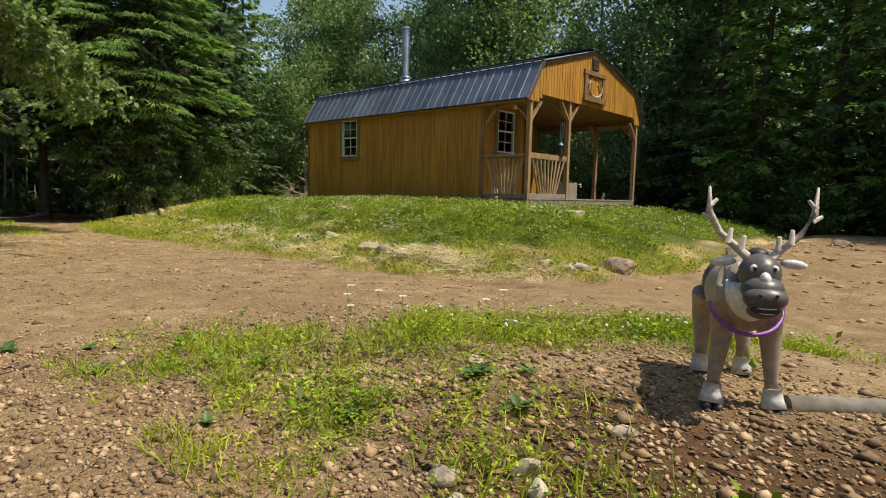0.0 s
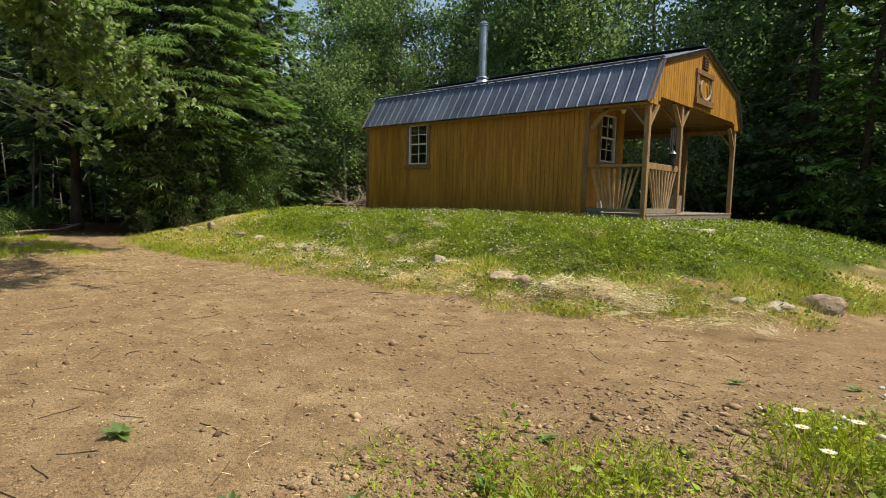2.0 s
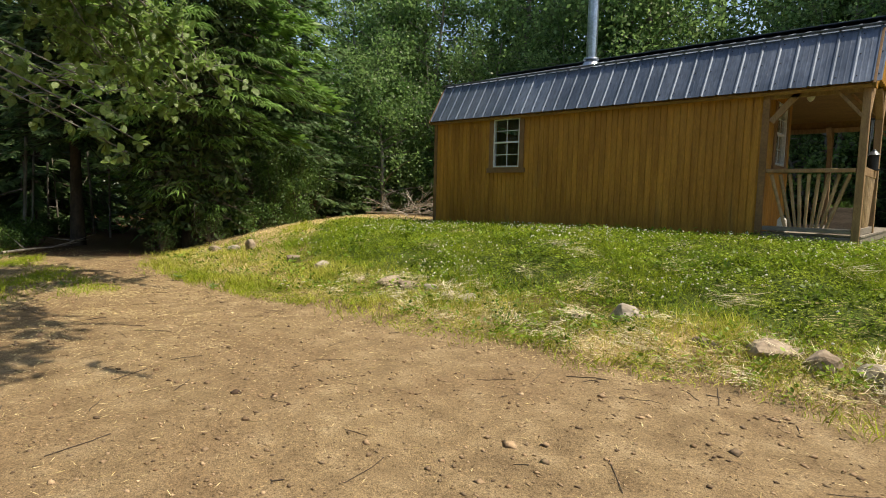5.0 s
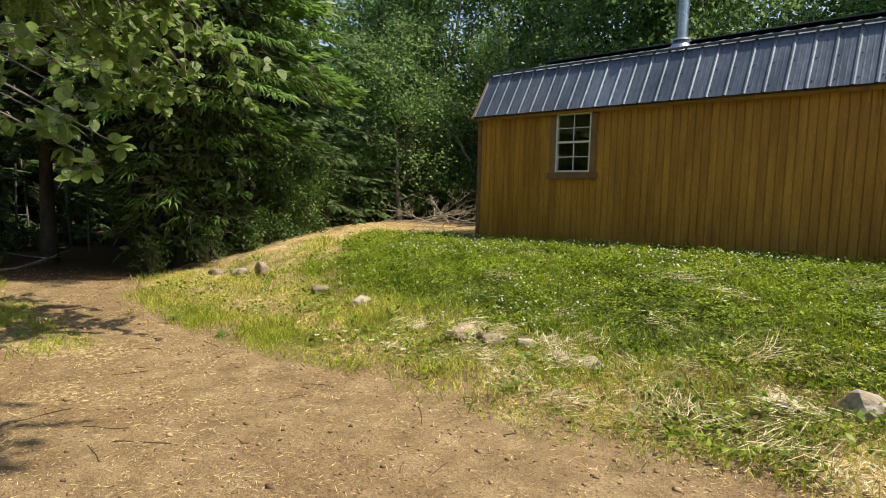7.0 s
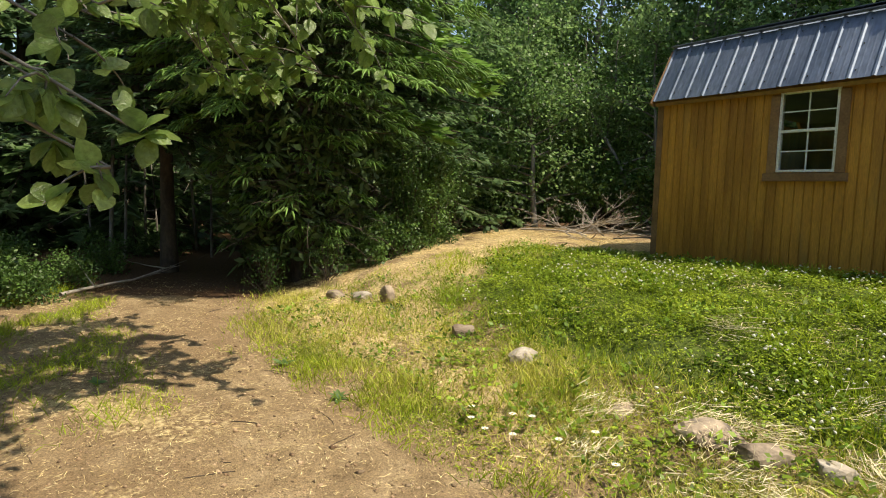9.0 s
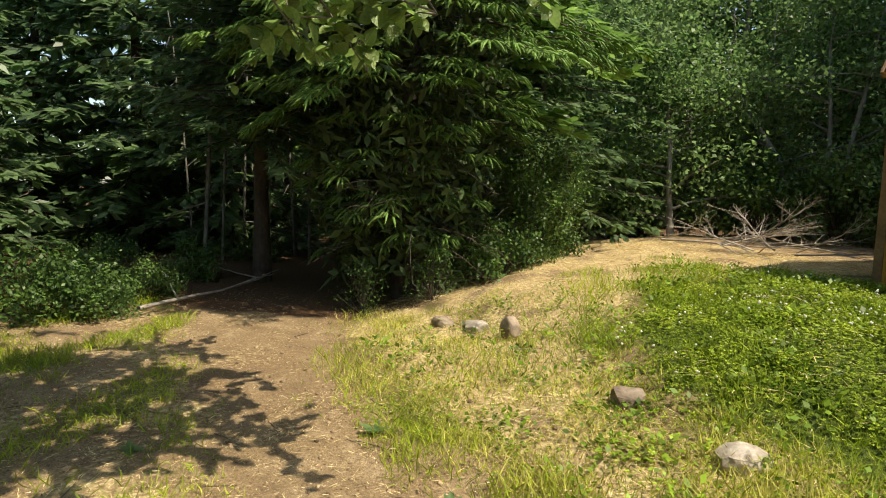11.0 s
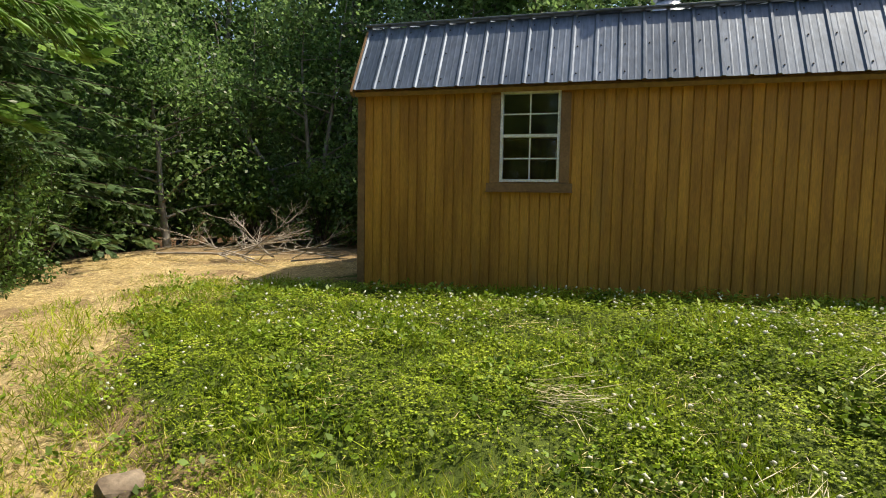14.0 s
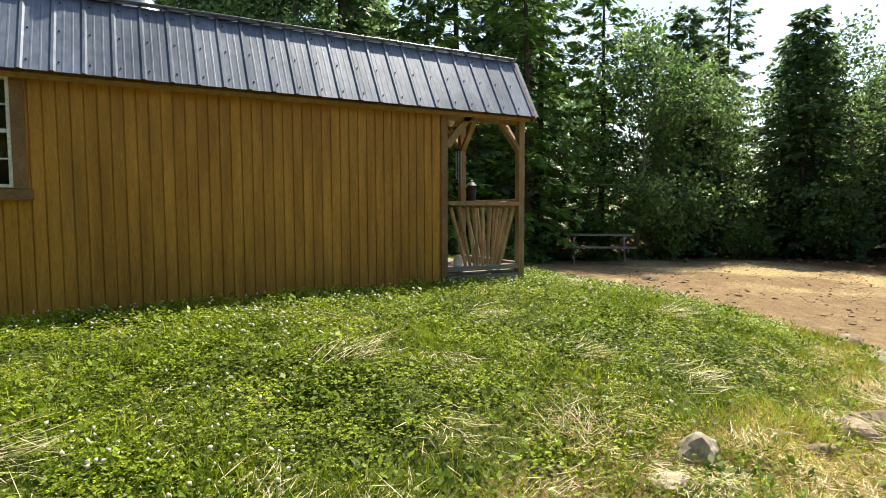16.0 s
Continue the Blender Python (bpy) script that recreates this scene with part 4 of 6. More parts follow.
def far_woods():
    """The closed wood beyond the first rows, as one mass of leaves."""
    r = np.random.default_rng(51)
    n = 66000
    a = np.concatenate([r.uniform(0, 2 * np.pi, 46000), r.uniform(1.4, 3.2, n - 46000)])
    rad = r.uniform(27, 36, n) + np.where(np.cos(a) < -0.2, 2, 0)
    top = 9.8 + 2.2 * np.sin(a * 23) + 1.3 * np.sin(a * 57 + 1) + np.where((a > -0.3) & (a < 0.75), -5.5, 0)
    z = top * r.random(n) ** 0.8
    c = np.stack([-8 + rad * np.cos(a), 8 + rad * np.sin(a), z], 1)
    ln = r.uniform(0.5, 1.1, n)
    v, f = leaf_quads(c, unit(r.normal(0, 1, (n, 3)) + [0, 0, -0.6]), unit(r.normal(0, 1, (n, 3))), ln, ln * 0.6)
    tagged(array_part("far_woods", v, f, FIR), "dense dark green woods closing off the clearing", "woods", kind="stuff")


far_woods()


def bush(seed, n=2600, size=0.075, rad=(0.8, 0.8, 0.6)):
    """A leafy shrub: thin stems and loose leaves in clumps."""
    r = np.random.default_rng(seed)
    wood, tips = [], []
    for k in range(22):
        a, e = r.uniform(0, 6.28), r.uniform(0.35, 1.4)
        d = np.array([np.cos(a) * np.cos(e) * rad[0], np.sin(a) * np.cos(e) * rad[1], np.sin(e) * rad[2] * 1.7])
        w = np.linspace(0, 1, 5)[:, None]
        st = d * w + np.array([0, 0, -0.12]) * w ** 2 + r.normal(0, 0.03, (5, 3)) * w + [0, 0, -0.05]
        wood.append(tube(st, np.linspace(0.012, 0.003, 5), 4))
        for q in range(6):
            tips.append(st[-1] * r.uniform(0.5, 1.05))
    tips = np.array(tips)
    c = tips[r.integers(0, len(tips), n)] + r.normal(0, 0.12, (n, 3))
    c[:, 2] = np.abs(c[:, 2]) + 0.02
    ln = size * r.uniform(0.6, 1.3, n)
    lv, lf = leaf_quads(c, unit(r.normal(0, 1, (n, 3)) + [0, 0, -0.2]), unit(r.normal(0, 0.5, (n, 3)) + [0, 0, 1]), ln, ln * 0.62)
    wv, wf = merge(wood)
    ob = empty("shrub", "low leafy green shrub at the wood edge", "shrub", (0, 0, 0), "shrubs along the wood edge")
    array_part("stem", wv, wf, DARKBARK, ob)
    array_part("foliage", lv, lf, SHRUB, ob)
    return ob


stand(bush(61), [(-17.9, 8.5), (-18.5, 9.4), (-18.6, 2.6), (-18.9, 2.0), (-19.6, 3.2), (-20.2, 2.2), (-21.5, 4.0), (-22.6, 2.6), (-17.5, 7.7), (-23.4, 5.4)], 62, 0.55, 1.0)
stand(bush(60, 900, 0.06, (0.7, 0.7, 0.75)), [(-17.3, 6.5), (-17.8, 5.7)], 59, 0.6, 0.85)
stand(bush(65, 3600, 0.07, (0.8, 0.8, 1.3)), [(-17.85, 8.35), (-18.4, 9.4), (-19.4, 10.6)], 66, 0.85, 1.05)


def bare_stem(seed):
    """A thin grey dead stem with a few snapped side twigs."""
    r = np.random.default_rng(seed)
    w = np.linspace(0, 1, 7)[:, None]
    st = w * [r.normal(0, 0.4), r.normal(0, 0.4), 6.0] + np.cumsum(r.normal(0, 0.05, (7, 3)), 0) * w - [0, 0, 0.2]
    wood = [tube(st, np.linspace(0.03, 0.010, 7), 6)]
    for k in range(12):
        b = st[r.integers(1, 6)] + [0, 0, r.uniform(0, 0.7)]
        e = b + r.normal(0, 0.4, 3) * [1, 1, 0.5]
        wood.append(tube(np.stack([b, (b + e) / 2 + [0, 0, 0.05], e]), np.array([0.012, 0.008, 0.003]), 4))
    ob = empty("dead_sapling", "thin grey bare sapling in the dark wood", "tree", (0, 0, 0), "bare saplings in the wood")
    array_part("trunk", *merge(wood), BARK, ob, smooth=True)
    return ob


stand(bare_stem(67), [(-24.3, 5.2), (-24.9, 5.6), (-25.6, 4.9), (-23.6, 5.6), (-26.2, 5.4), (-25.1, 4.2)], 68, 0.8, 1.2)
stand(bare_stem(69), [(-22.8, 6.3), (-24.4, 6.4), (-25.8, 5.9), (-21.9, 4.1), (-23.4, 4.6)], 70, 0.9, 1.6)
stand(bush(63, 3200, 0.09, (1.2, 1.2, 1.0)), [(-18.6, 15.2), (-17.0, 15.4), (-15.4, 15.8), (-21.4, 13.6), (-14.0, 16.4), (-12.2, 16.2), (-4.2, 15.9), (-2.4, 16.0), (0.6, 15.9), (2.6, 15.2), (4.6, 13.8), (6.6, 12.6), (-21.4, 9.4), (-10.4, 16.4)], 64, 0.7, 1.2)


def hero_spruce():
    """The big spruce beside the straw track: tiers of long boughs hung with drooping brush-like twigs, over a hollow dead skirt."""
    r = np.random.default_rng(41)
    ob = empty("spruce_tree", "big bushy spruce with bright green hanging twig tips", "tree", (-18.5, 6.6, 0.2))
    wood, dead, fc, fd, fl, bc, bd, bl = [], [], [], [], [], [], [], []
    t = np.linspace(0, 1, 8)
    wood.append(tube(np.stack([0.05 * np.sin(t * 5), 0.05 * np.cos(t * 4), -0.4 + t * 15], 1), np.interp(t, [0, 0.04, 1], [0.24, 0.18, 0.012]), 9))
    down = np.array([0, 0, -1.0])
    for k in range(340):
        tier = 0.9 + 13.8 * ((k + r.random()) / 340) ** 1.3
        z0 = tier + r.normal(0, 0.1)
        a = k * 2.399 + r.normal(0, 0.3)
        ln = np.interp(z0, [0.4, 2.0, 2.8, 3.2, 4.5, 7.0, 10.0, 15], [1.1, 1.4, 1.8, 3.1, 3.0, 2.3, 1.5, 0.2]) * r.uniform(0.68, 1.12)
        w = np.linspace(0, 1, 6)
        rise, fall = r.uniform(0.1, 0.35), r.uniform(0.5, 0.85) * np.interp(z0, [0, 9], [1, 0.7])
        axis = np.stack([np.cos(a) * w * ln, np.sin(a) * w * ln, z0 + (rise * w - fall * w * w + 0.16 * w ** 4) * ln], 1)
        axis[:, 2] = np.maximum(axis[:, 2], 0.15)
        wood.append(tube(axis, 0.026 * (1 - 0.88 * w), 4))
        out, side_v = np.array([np.cos(a), np.sin(a), 0]), np.array([-np.sin(a), np.cos(a), 0])
        m = int((17 if z0 < 8.0 else 7) * (0.35 + ln / 3) * (0.3 if z0 < 2.9 else 1.0))
        u = r.uniform(0.38, 1.0, m) ** 0.7
        p = np.stack([np.interp(u, w, axis[:, q]) for q in range(3)], 1)
        off = r.uniform(-1, 1, m) * 0.75 * (1.25 - u)
        p += side_v * off[:, None] + out * (0.15 * np.abs(off))[:, None] + down * (0.12 * np.abs(off))[:, None]
        main = unit(out + side_v * (off * 1.6)[:, None] + down * r.uniform(0.0, 0.3, m)[:, None])
        cross = unit(np.cross(main, [0, 0, 1.0]))
        for g in range(6):
            turn = (g - 2.5) * 0.42 + r.normal(0, 0.12, m)
            fc.append(p + main * (0.07 * r.random(m))[:, None] + cross * (0.03 * (g - 2.5)) + r.normal(0, 0.015, (m, 3)))
            fd.append(unit(main * np.cos(turn)[:, None] + cross * np.sin(turn)[:, None] + down * r.uniform(-0.25, 0.25, m)[:, None]))
            fl.append(r.uniform(0.11, 0.22, m) * (1.1 - 0.1 * abs(g - 2.5)))
        m = int(20 * (0.5 + ln / 3))
        u = r.uniform(0.08, 0.8, m)
        bc.append(np.stack([np.interp(u, w, axis[:, q]) for q in range(3)], 1) + r.normal(0, 0.12, (m, 3)) * [1, 1, 0.5])
        bd.append(unit(out + side_v * r.normal(0, 0.8, m)[:, None] + down * 0.5))
        bl.append(r.uniform(0.22, 0.42, m))
    fc, fd, fl = np.concatenate(fc), np.concatenate(fd), np.concatenate(fl)
    bc, bd, bl = np.concatenate(bc), np.concatenate(bd), np.concatenate(bl)
    wv, wf = merge(wood)
    array_part("trunk", wv, wf, DARKBARK, ob, smooth=True)
    near = (fc[:, 2] < 6.2) & ((fc[:, 0] * 0.75 - fc[:, 1] * 0.66) > -0.4)
    v, f = finger_tubes(fc[near], fd[near], fl[near], 43, 0.017, 0.5)
    array_part("twig_cover", v, f, BRUSH, ob, "fresh green drooping twig fingers")
    v, f = needle_tris(fc[near], fd[near], fl[near], 42, 24, 0.032, 0.010, 0.5)
    array_part("needle_cover", v, f, BRUSH, ob, "fresh green needles on hanging twigs")
    o = np.flatnonzero(~near)
    array_part("crown", *leaf_quads(fc[o], fd[o], unit(r.normal(0, 0.5, (len(o), 3)) + [0, 0, 1]), fl[o] * 1.8, 0.10 + 0 * fl[o]), BRUSH, ob)
    # filling deep in the crown; DEEP's dark colour supplies its shade
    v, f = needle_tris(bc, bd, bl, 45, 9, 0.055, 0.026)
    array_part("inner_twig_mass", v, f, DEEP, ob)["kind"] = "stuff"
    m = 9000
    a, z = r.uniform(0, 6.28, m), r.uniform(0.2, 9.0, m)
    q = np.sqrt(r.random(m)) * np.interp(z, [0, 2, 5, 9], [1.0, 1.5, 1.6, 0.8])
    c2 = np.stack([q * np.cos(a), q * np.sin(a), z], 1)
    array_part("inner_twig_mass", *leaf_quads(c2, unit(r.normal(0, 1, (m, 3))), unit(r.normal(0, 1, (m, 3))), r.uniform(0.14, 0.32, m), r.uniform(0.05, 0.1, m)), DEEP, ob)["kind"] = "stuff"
    for k in range(70):
        a, z, ln = r.uniform(0, 6.28), r.uniform(0.5, 2.3), r.uniform(0.9, 2.1)
        w = np.linspace(0, 1, 5)
        pts = np.stack([np.cos(a) * w * ln, np.sin(a) * w * ln, z + 0.1 * w - (0.3 + 0.25 * r.random()) * w * w * ln * 0.6], 1) + np.cumsum(r.normal(0, 0.03, (5, 3)), 0)
        pts[:, 2] = np.maximum(pts[:, 2], 0.05)
        dead.append(tube(pts, np.linspace(0.014, 0.003, 5), 4))
        for q in range(7):
            j = r.integers(1, 5)
            tip = pts[j] + r.normal(0, 0.22, 3) * [1, 1, 0.5]
            tip[2] = max(tip[2], 0.04)
            dead.append(tube(np.stack([pts[j], (pts[j] + tip) / 2 + [0, 0, 0.03], tip]), np.array([0.005, 0.004, 0.002]), 3))
    array_part("dead_underwood", *merge(dead), DARKBARK, ob)["kind"] = "stuff"


hero_spruce()
stand(conifer(46, "bushy spruce beside the shaded track", DARKS, FIR, tall=11, reach=2.9, boughs=210, twigs=36, low=0.24, size=0.4, wide=0.09, taper=0.55), [(-20.8, 5.0), (-20.6, 9.2)], 47, 0.95, 1.05)


# ---------------- the alder that hangs over the path ----------------
def leaf_template():
    """A folded, toothed oval leaf one unit long, lying along +x."""
    xs = np.array([0.0, 0.12, 0.3, 0.5, 0.7, 0.87, 1.0])
    w = np.array([0.0, 0.19, 0.31, 0.35, 0.29, 0.16, 0.0])
    mid = np.stack([xs, 0 * xs, -0.12 * xs ** 2], 1)
    lft = np.stack([xs - 0.02, w, 0.10 * w / 0.35 - 0.12 * xs ** 2 + 0.02 * np.sin(xs * 25)], 1)
    rgt = lft * [1, -1, 1]
    v = np.concatenate([mid, lft, rgt])
    f = [(i, i + 1, 8 + i, 7 + i) for i in range(6)] + [(i + 1, i, 14 + i, 15 + i) for i in range(6)]
    return v, np.array(f)


def leaves_at(c, d, nrm, size):
    tv, tf = leaf_template()
    d = unit(d)
    s = unit(np.cross(nrm, d))
    n = np.cross(d, s)
    v = c[:, None] + (tv[None, :, 0:1] * d[:, None] + tv[None, :, 1:2] * s[:, None] + tv[None, :, 2:3] * n[:, None]) * size[:, None, None]
    f = tf[None] + (np.arange(len(c)) * len(tv))[:, None, None]
    return v.reshape(-1, 3), f.reshape(-1, 4)


def path_alder():
    r = np.random.default_rng(71)
    ob = empty("alder_tree", "alder leaning over the path with broad sunlit leaves", "tree", (0, 0, 0))
    root = np.array([-13.6, -0.6, 0.0])
    wood, c, d, size = [], [], [], []
    t = np.linspace(0, 1, 8)[:, None]
    trunk = root + t * np.array([1.6, 0.8, 8.0]) + np.sin(t * 4) * 0.12 - [0, 0, 0.2]
    wood.append(tube(trunk, np.linspace(0.16, 0.03, 8), 9))

    def limb(start, ctrl, end, r0, twigs, leaves, spreadr, sz, drop=0.25):
        w = np.linspace(0, 1, 10)[:, None]
        p = (1 - w) ** 2 * start + 2 * w * (1 - w) * ctrl + w ** 2 * end
        wood.append(tube(p, np.linspace(r0, 0.004, 10), 6))
        for k in range(twigs):
            u = r.uniform(0.5, 1.0) if k else 1.0
            b = np.array([np.interp(u, w[:, 0], p[:, i]) for i in range(3)])
            e = b + r.normal(0, 1, 3) * spreadr + [0, 0, -drop * spreadr[2]]
            q = np.linspace(0, 1, 4)[:, None]
            wood.append(tube(b + (e - b) * q + [0, 0, 0.04] * np.sin(q * 3.1), np.linspace(0.006, 0.002, 4), 4))
            for m in range(leaves):
                g = r.uniform(0.15, 1.0)
                c.append(b + (e - b) * g)
                d.append(unit(unit(e - b) * 0.6 + r.normal(0, 0.7, 3) + [0, 0, -0.15]))
                size.append(sz * r.uniform(0.7, 1.2))

    A = np.array
    limb(trunk[3], A([-12.4, 1.2, 3.0]), A([-10.98, 2.72, 1.84]), 0.03, 9, 7, A([0.15, 0.11, 0.10]), 0.098)
    limb(trunk[3], A([-12.9, 1.6, 3.2]), A([-11.7, 2.75, 2.35]), 0.025, 10, 7, A([0.22, 0.14, 0.12]), 0.098)
    limb(trunk[3], A([-12.6, 1.4, 3.1]), A([-11.25, 2.62, 2.12]), 0.025, 10, 7, A([0.2, 0.14, 0.12]), 0.098)
    limb(trunk[3], A([-12.4, 1.1, 2.8]), A([-11.05, 2.68, 1.72]), 0.02, 9, 7, A([0.13, 0.10, 0.09]), 0.098)
    limb(trunk[3], A([-12.8, 1.3, 2.9]), A([-11.75, 2.55, 2.05]), 0.02, 10, 8, A([0.2, 0.16, 0.14]), 0.105)
    limb(trunk[3], A([-13.0, 1.5, 3.0]), A([-12.3, 2.8, 2.45]), 0.02, 12, 9, A([0.25, 0.2, 0.16]), 0.11)
    for e in ((-13.3, 4.45, 2.55), (-13.9, 4.3, 2.35), (-14.3, 4.6, 2.75), (-13.6, 4.6, 3.1), (-14.6, 4.2, 2.5), (-13.0, 4.5, 3.0), (-14.1, 4.4, 3.4), (-14.9, 4.5, 3.2), (-15.4, 4.4, 2.9), (-12.9, 4.6, 2.75), (-15.0, 4.3, 3.8), (-13.5, 3.5, 2.95), (-14.2, 3.4, 3.2), (-13.1, 3.15, 2.9), (-14.7, 3.8, 3.3), (-13.0, 3.6, 3.25), (-15.3, 3.9, 3.4), (-13.8, 3.0, 3.3)):
        limb(trunk[4], A([e[0] + 0.4, 2.2, 4.9]), A(e), 0.035, 30, 12, A([0.32, 0.24, 0.24]), 0.118, -0.3)
    low = len(c)
    # unseen high limbs, added so their shadows dapple the path and darken the wood
    for k in range(14):
        e = A([r.uniform(-9.6, -6.6), r.uniform(2.6, 4.0), r.uniform(5.9, 7.0)])
        limb(trunk[5], A([e[0] * 0.6 - 4.6, 2.0, 7.0]), e, 0.03, 13, 11, A([0.5, 0.3, 0.3]), 0.15)
    for k in range(48):
        e = A([r.uniform(-14.5, -6.4), r.uniform(1.0, 3.9), r.uniform(5.6, 7.2)])
        limb(trunk[5], A([e[0] * 0.6 - 4.6, 0.8, 6.6]), e, 0.04, 13, 11, A([0.5, 0.35, 0.3]), 0.15)
    for k in range(26):
        e = A([r.uniform(-20, -14.5), r.uniform(1.8, 4.4), r.uniform(6.4, 8.6)])
        limb(trunk[6], A([e[0] * 0.7 - 4.2, 1.0, 7.6]), e, 0.04, 13, 11, A([0.5, 0.35, 0.35]), 0.16)
    c, d, size = np.array(c), np.array(d), np.array(size)
    nrm = unit(r.normal(0, 0.4, c.shape) + [0.35, -0.05, 1])
    lv, lf = leaves_at(c[:low], d[:low], nrm[:low], size[:low])
    wv, wf = merge(wood)
    array_part("trunk", wv, wf, BARK, ob, smooth=True)
    array_part("upper_crown", *leaf_quads(c[low:], d[low:], nrm[low:], size[low:], size[low:] * 0.7), ALDER, ob)
    array_part("foliage", lv, lf, NEARLEAF, ob, smooth=True)


path_alder()

# ---------------- ground cover ----------------


def strew_clover():
    r = np.random.default_rng(81)
    x, y = spread(150000, -16, -2.2, 5.2, 9.75, clover_mask, 82)
    x2, y2 = spread(16000, -6.2, -1.6, 9.7, 14, clover_mask, 83)
    x3, y3 = spread(50000, -4.2, 2.4, 1.4, 5.0, lambda a, b: fringe_mask(a, b) * 0.6 * (a > -4), 84)
    x4, y4 = spread(16000, -16, -3, 4.4, 6.4, lambda a, b: fringe_mask(a, b) * 0.7, 85)
    x, y = np.concatenate([x, x2, x3, x4]), np.concatenate([y, y2, y3, y4])
    n = len(x)
    tuft = 0.5 + 0.5 * wavy(x, y, 0.22, 31)
    z = height(x, y) + r.uniform(0.01, 0.06, n) + 0.10 * tuft * r.random(n) + 0.03 * wavy(x, y, 0.09, 32)
    c = np.stack([x, y, z], 1)
    tilt = unit(r.normal(0, 0.33, (n, 3)) + [0, 0, 1])
    a0 = r.uniform(0, 6.28, n)
    s = r.uniform(0.009, 0.020, n)
    out = []
    for k in range(3):
        a = a0 + k * 2.094
        out.append(leaf_quads(c, np.stack([np.cos(a), np.sin(a), r.normal(0.05, 0.25, n)], 1), tilt, s, s * 0.95))
    v, f = merge(out)
    tagged(array_part("clover", v, f, CLOVER), "thick green clover carpet on the bank", "clover", kind="stuff")


def strew_weeds():
    """Low leafy clumps that break up the carpet of the bank and the island."""
    r = np.random.default_rng(86)
    xs = [spread(9500, -16, -2.2, 5.0, 9.6, lambda a, b: np.maximum(clover_mask(a, b) * sat(0.4 + 0.8 * wavy(a, b, 0.4, 87)), 0.45 * fringe_mask(a, b)), 88), spread(1400, -6.2, -1.8, 9.7, 14, clover_mask, 89), spread(600, -4, 2, 1.4, 5.0, lambda a, b: fringe_mask(a, b) * 0.7, 90)]
    x, y = np.concatenate([p[0] for p in xs]), np.concatenate([p[1] for p in xs])
    n, k = len(x), 9
    root = np.stack([x, y, height(x, y)], 1)
    size = r.uniform(0.6, 1.3, n)
    a = np.arange(k)[None] * 2.399 + r.uniform(0, 6.28, (n, 1))
    e = r.uniform(0.35, 1.3, (n, k))
    d = np.stack([np.cos(a) * np.cos(e), np.sin(a) * np.cos(e), np.sin(e)], -1)
    c = root[:, None] + d * (size[:, None] * r.uniform(0.03, 0.11, (n, k)))[..., None]
    d = d + np.array([0, 0, -0.55])
    ln = (size[:, None] * r.uniform(0.03, 0.06, (n, k))).ravel()
    nrm = unit(r.normal(0, 0.35, (n * k, 3)) + [0, 0, 1])
    v, f = leaf_quads(c.reshape(-1, 3), d.reshape(-1, 3), nrm, ln, ln * 0.6)
    tagged(array_part("weeds", v, f, WEED), "low broad-leaved green weeds among the clover", "weeds", kind="stuff")


def strew_blades():
    r = np.random.default_rng(91)
    xs = [spread(210000, -16.5, -2.2, 4.3, 9.7, lambda a, b: np.maximum(0.5 * clover_mask(a, b) * sat(0.55 + 0.7 * wavy(a, b, 0.6, 33)), 0.8 * fringe_mask(a, b)), 92), spread(100000, -5, 2.4, 1.0, 5.2, fringe_mask, 93), spread(60000, -21, -11, 1.2, 5.8, fringe_mask, 94), spread(9000, -14, -7, -2.5, 0.6, fringe_mask, 95), spread(7000, -6.2, -1.4, 9.7, 14.5, lambda a, b: 0.5 * clover_mask(a, b), 96)]
    x, y = np.concatenate([p[0] for p in xs]), np.concatenate([p[1] for p in xs])
    n = len(x)
    c = np.stack([x, y, height(x, y) - 0.005], 1)
    d = unit(r.normal(0, 0.5, (n, 3)) * [1, 1, 0.2] + [0, 0, 1])
    ln = r.uniform(0.06, 0.18, n) * (0.8 + 0.5 * wavy(x, y, 0.5, 35).clip(-1, 1)) * np.where((x > -4.5) & (y < 5.2), 0.75, 1.0)
    v, f = leaf_quads(c, d, unit(r.normal(0, 1, (n, 3)) * [1, 1, 0.1]), ln, r.uniform(0.005, 0.009, n))
    bend = r.normal(0, 0.03, (n, 2))
    v = v.reshape(n, 4, 3)
    v[:, 2, :2] += bend
    bd = bank(x, y)
    dry = (r.random(n) < 0.8 * sat(1.5 - np.abs(bd - 0.35) / 0.7)) & (x < -1.5)
    tagged(array_part("grass", v[~dry].reshape(-1, 3), f[:(~dry).sum()], BLADE), "thin yellow-green grass blades", "grass", kind="stuff")
    tagged(array_part("dry_grass", v[dry].reshape(-1, 3), f[:dry.sum()], DRYBLADE), "dry yellow grass along the foot of the bank", "grass", kind="stuff")


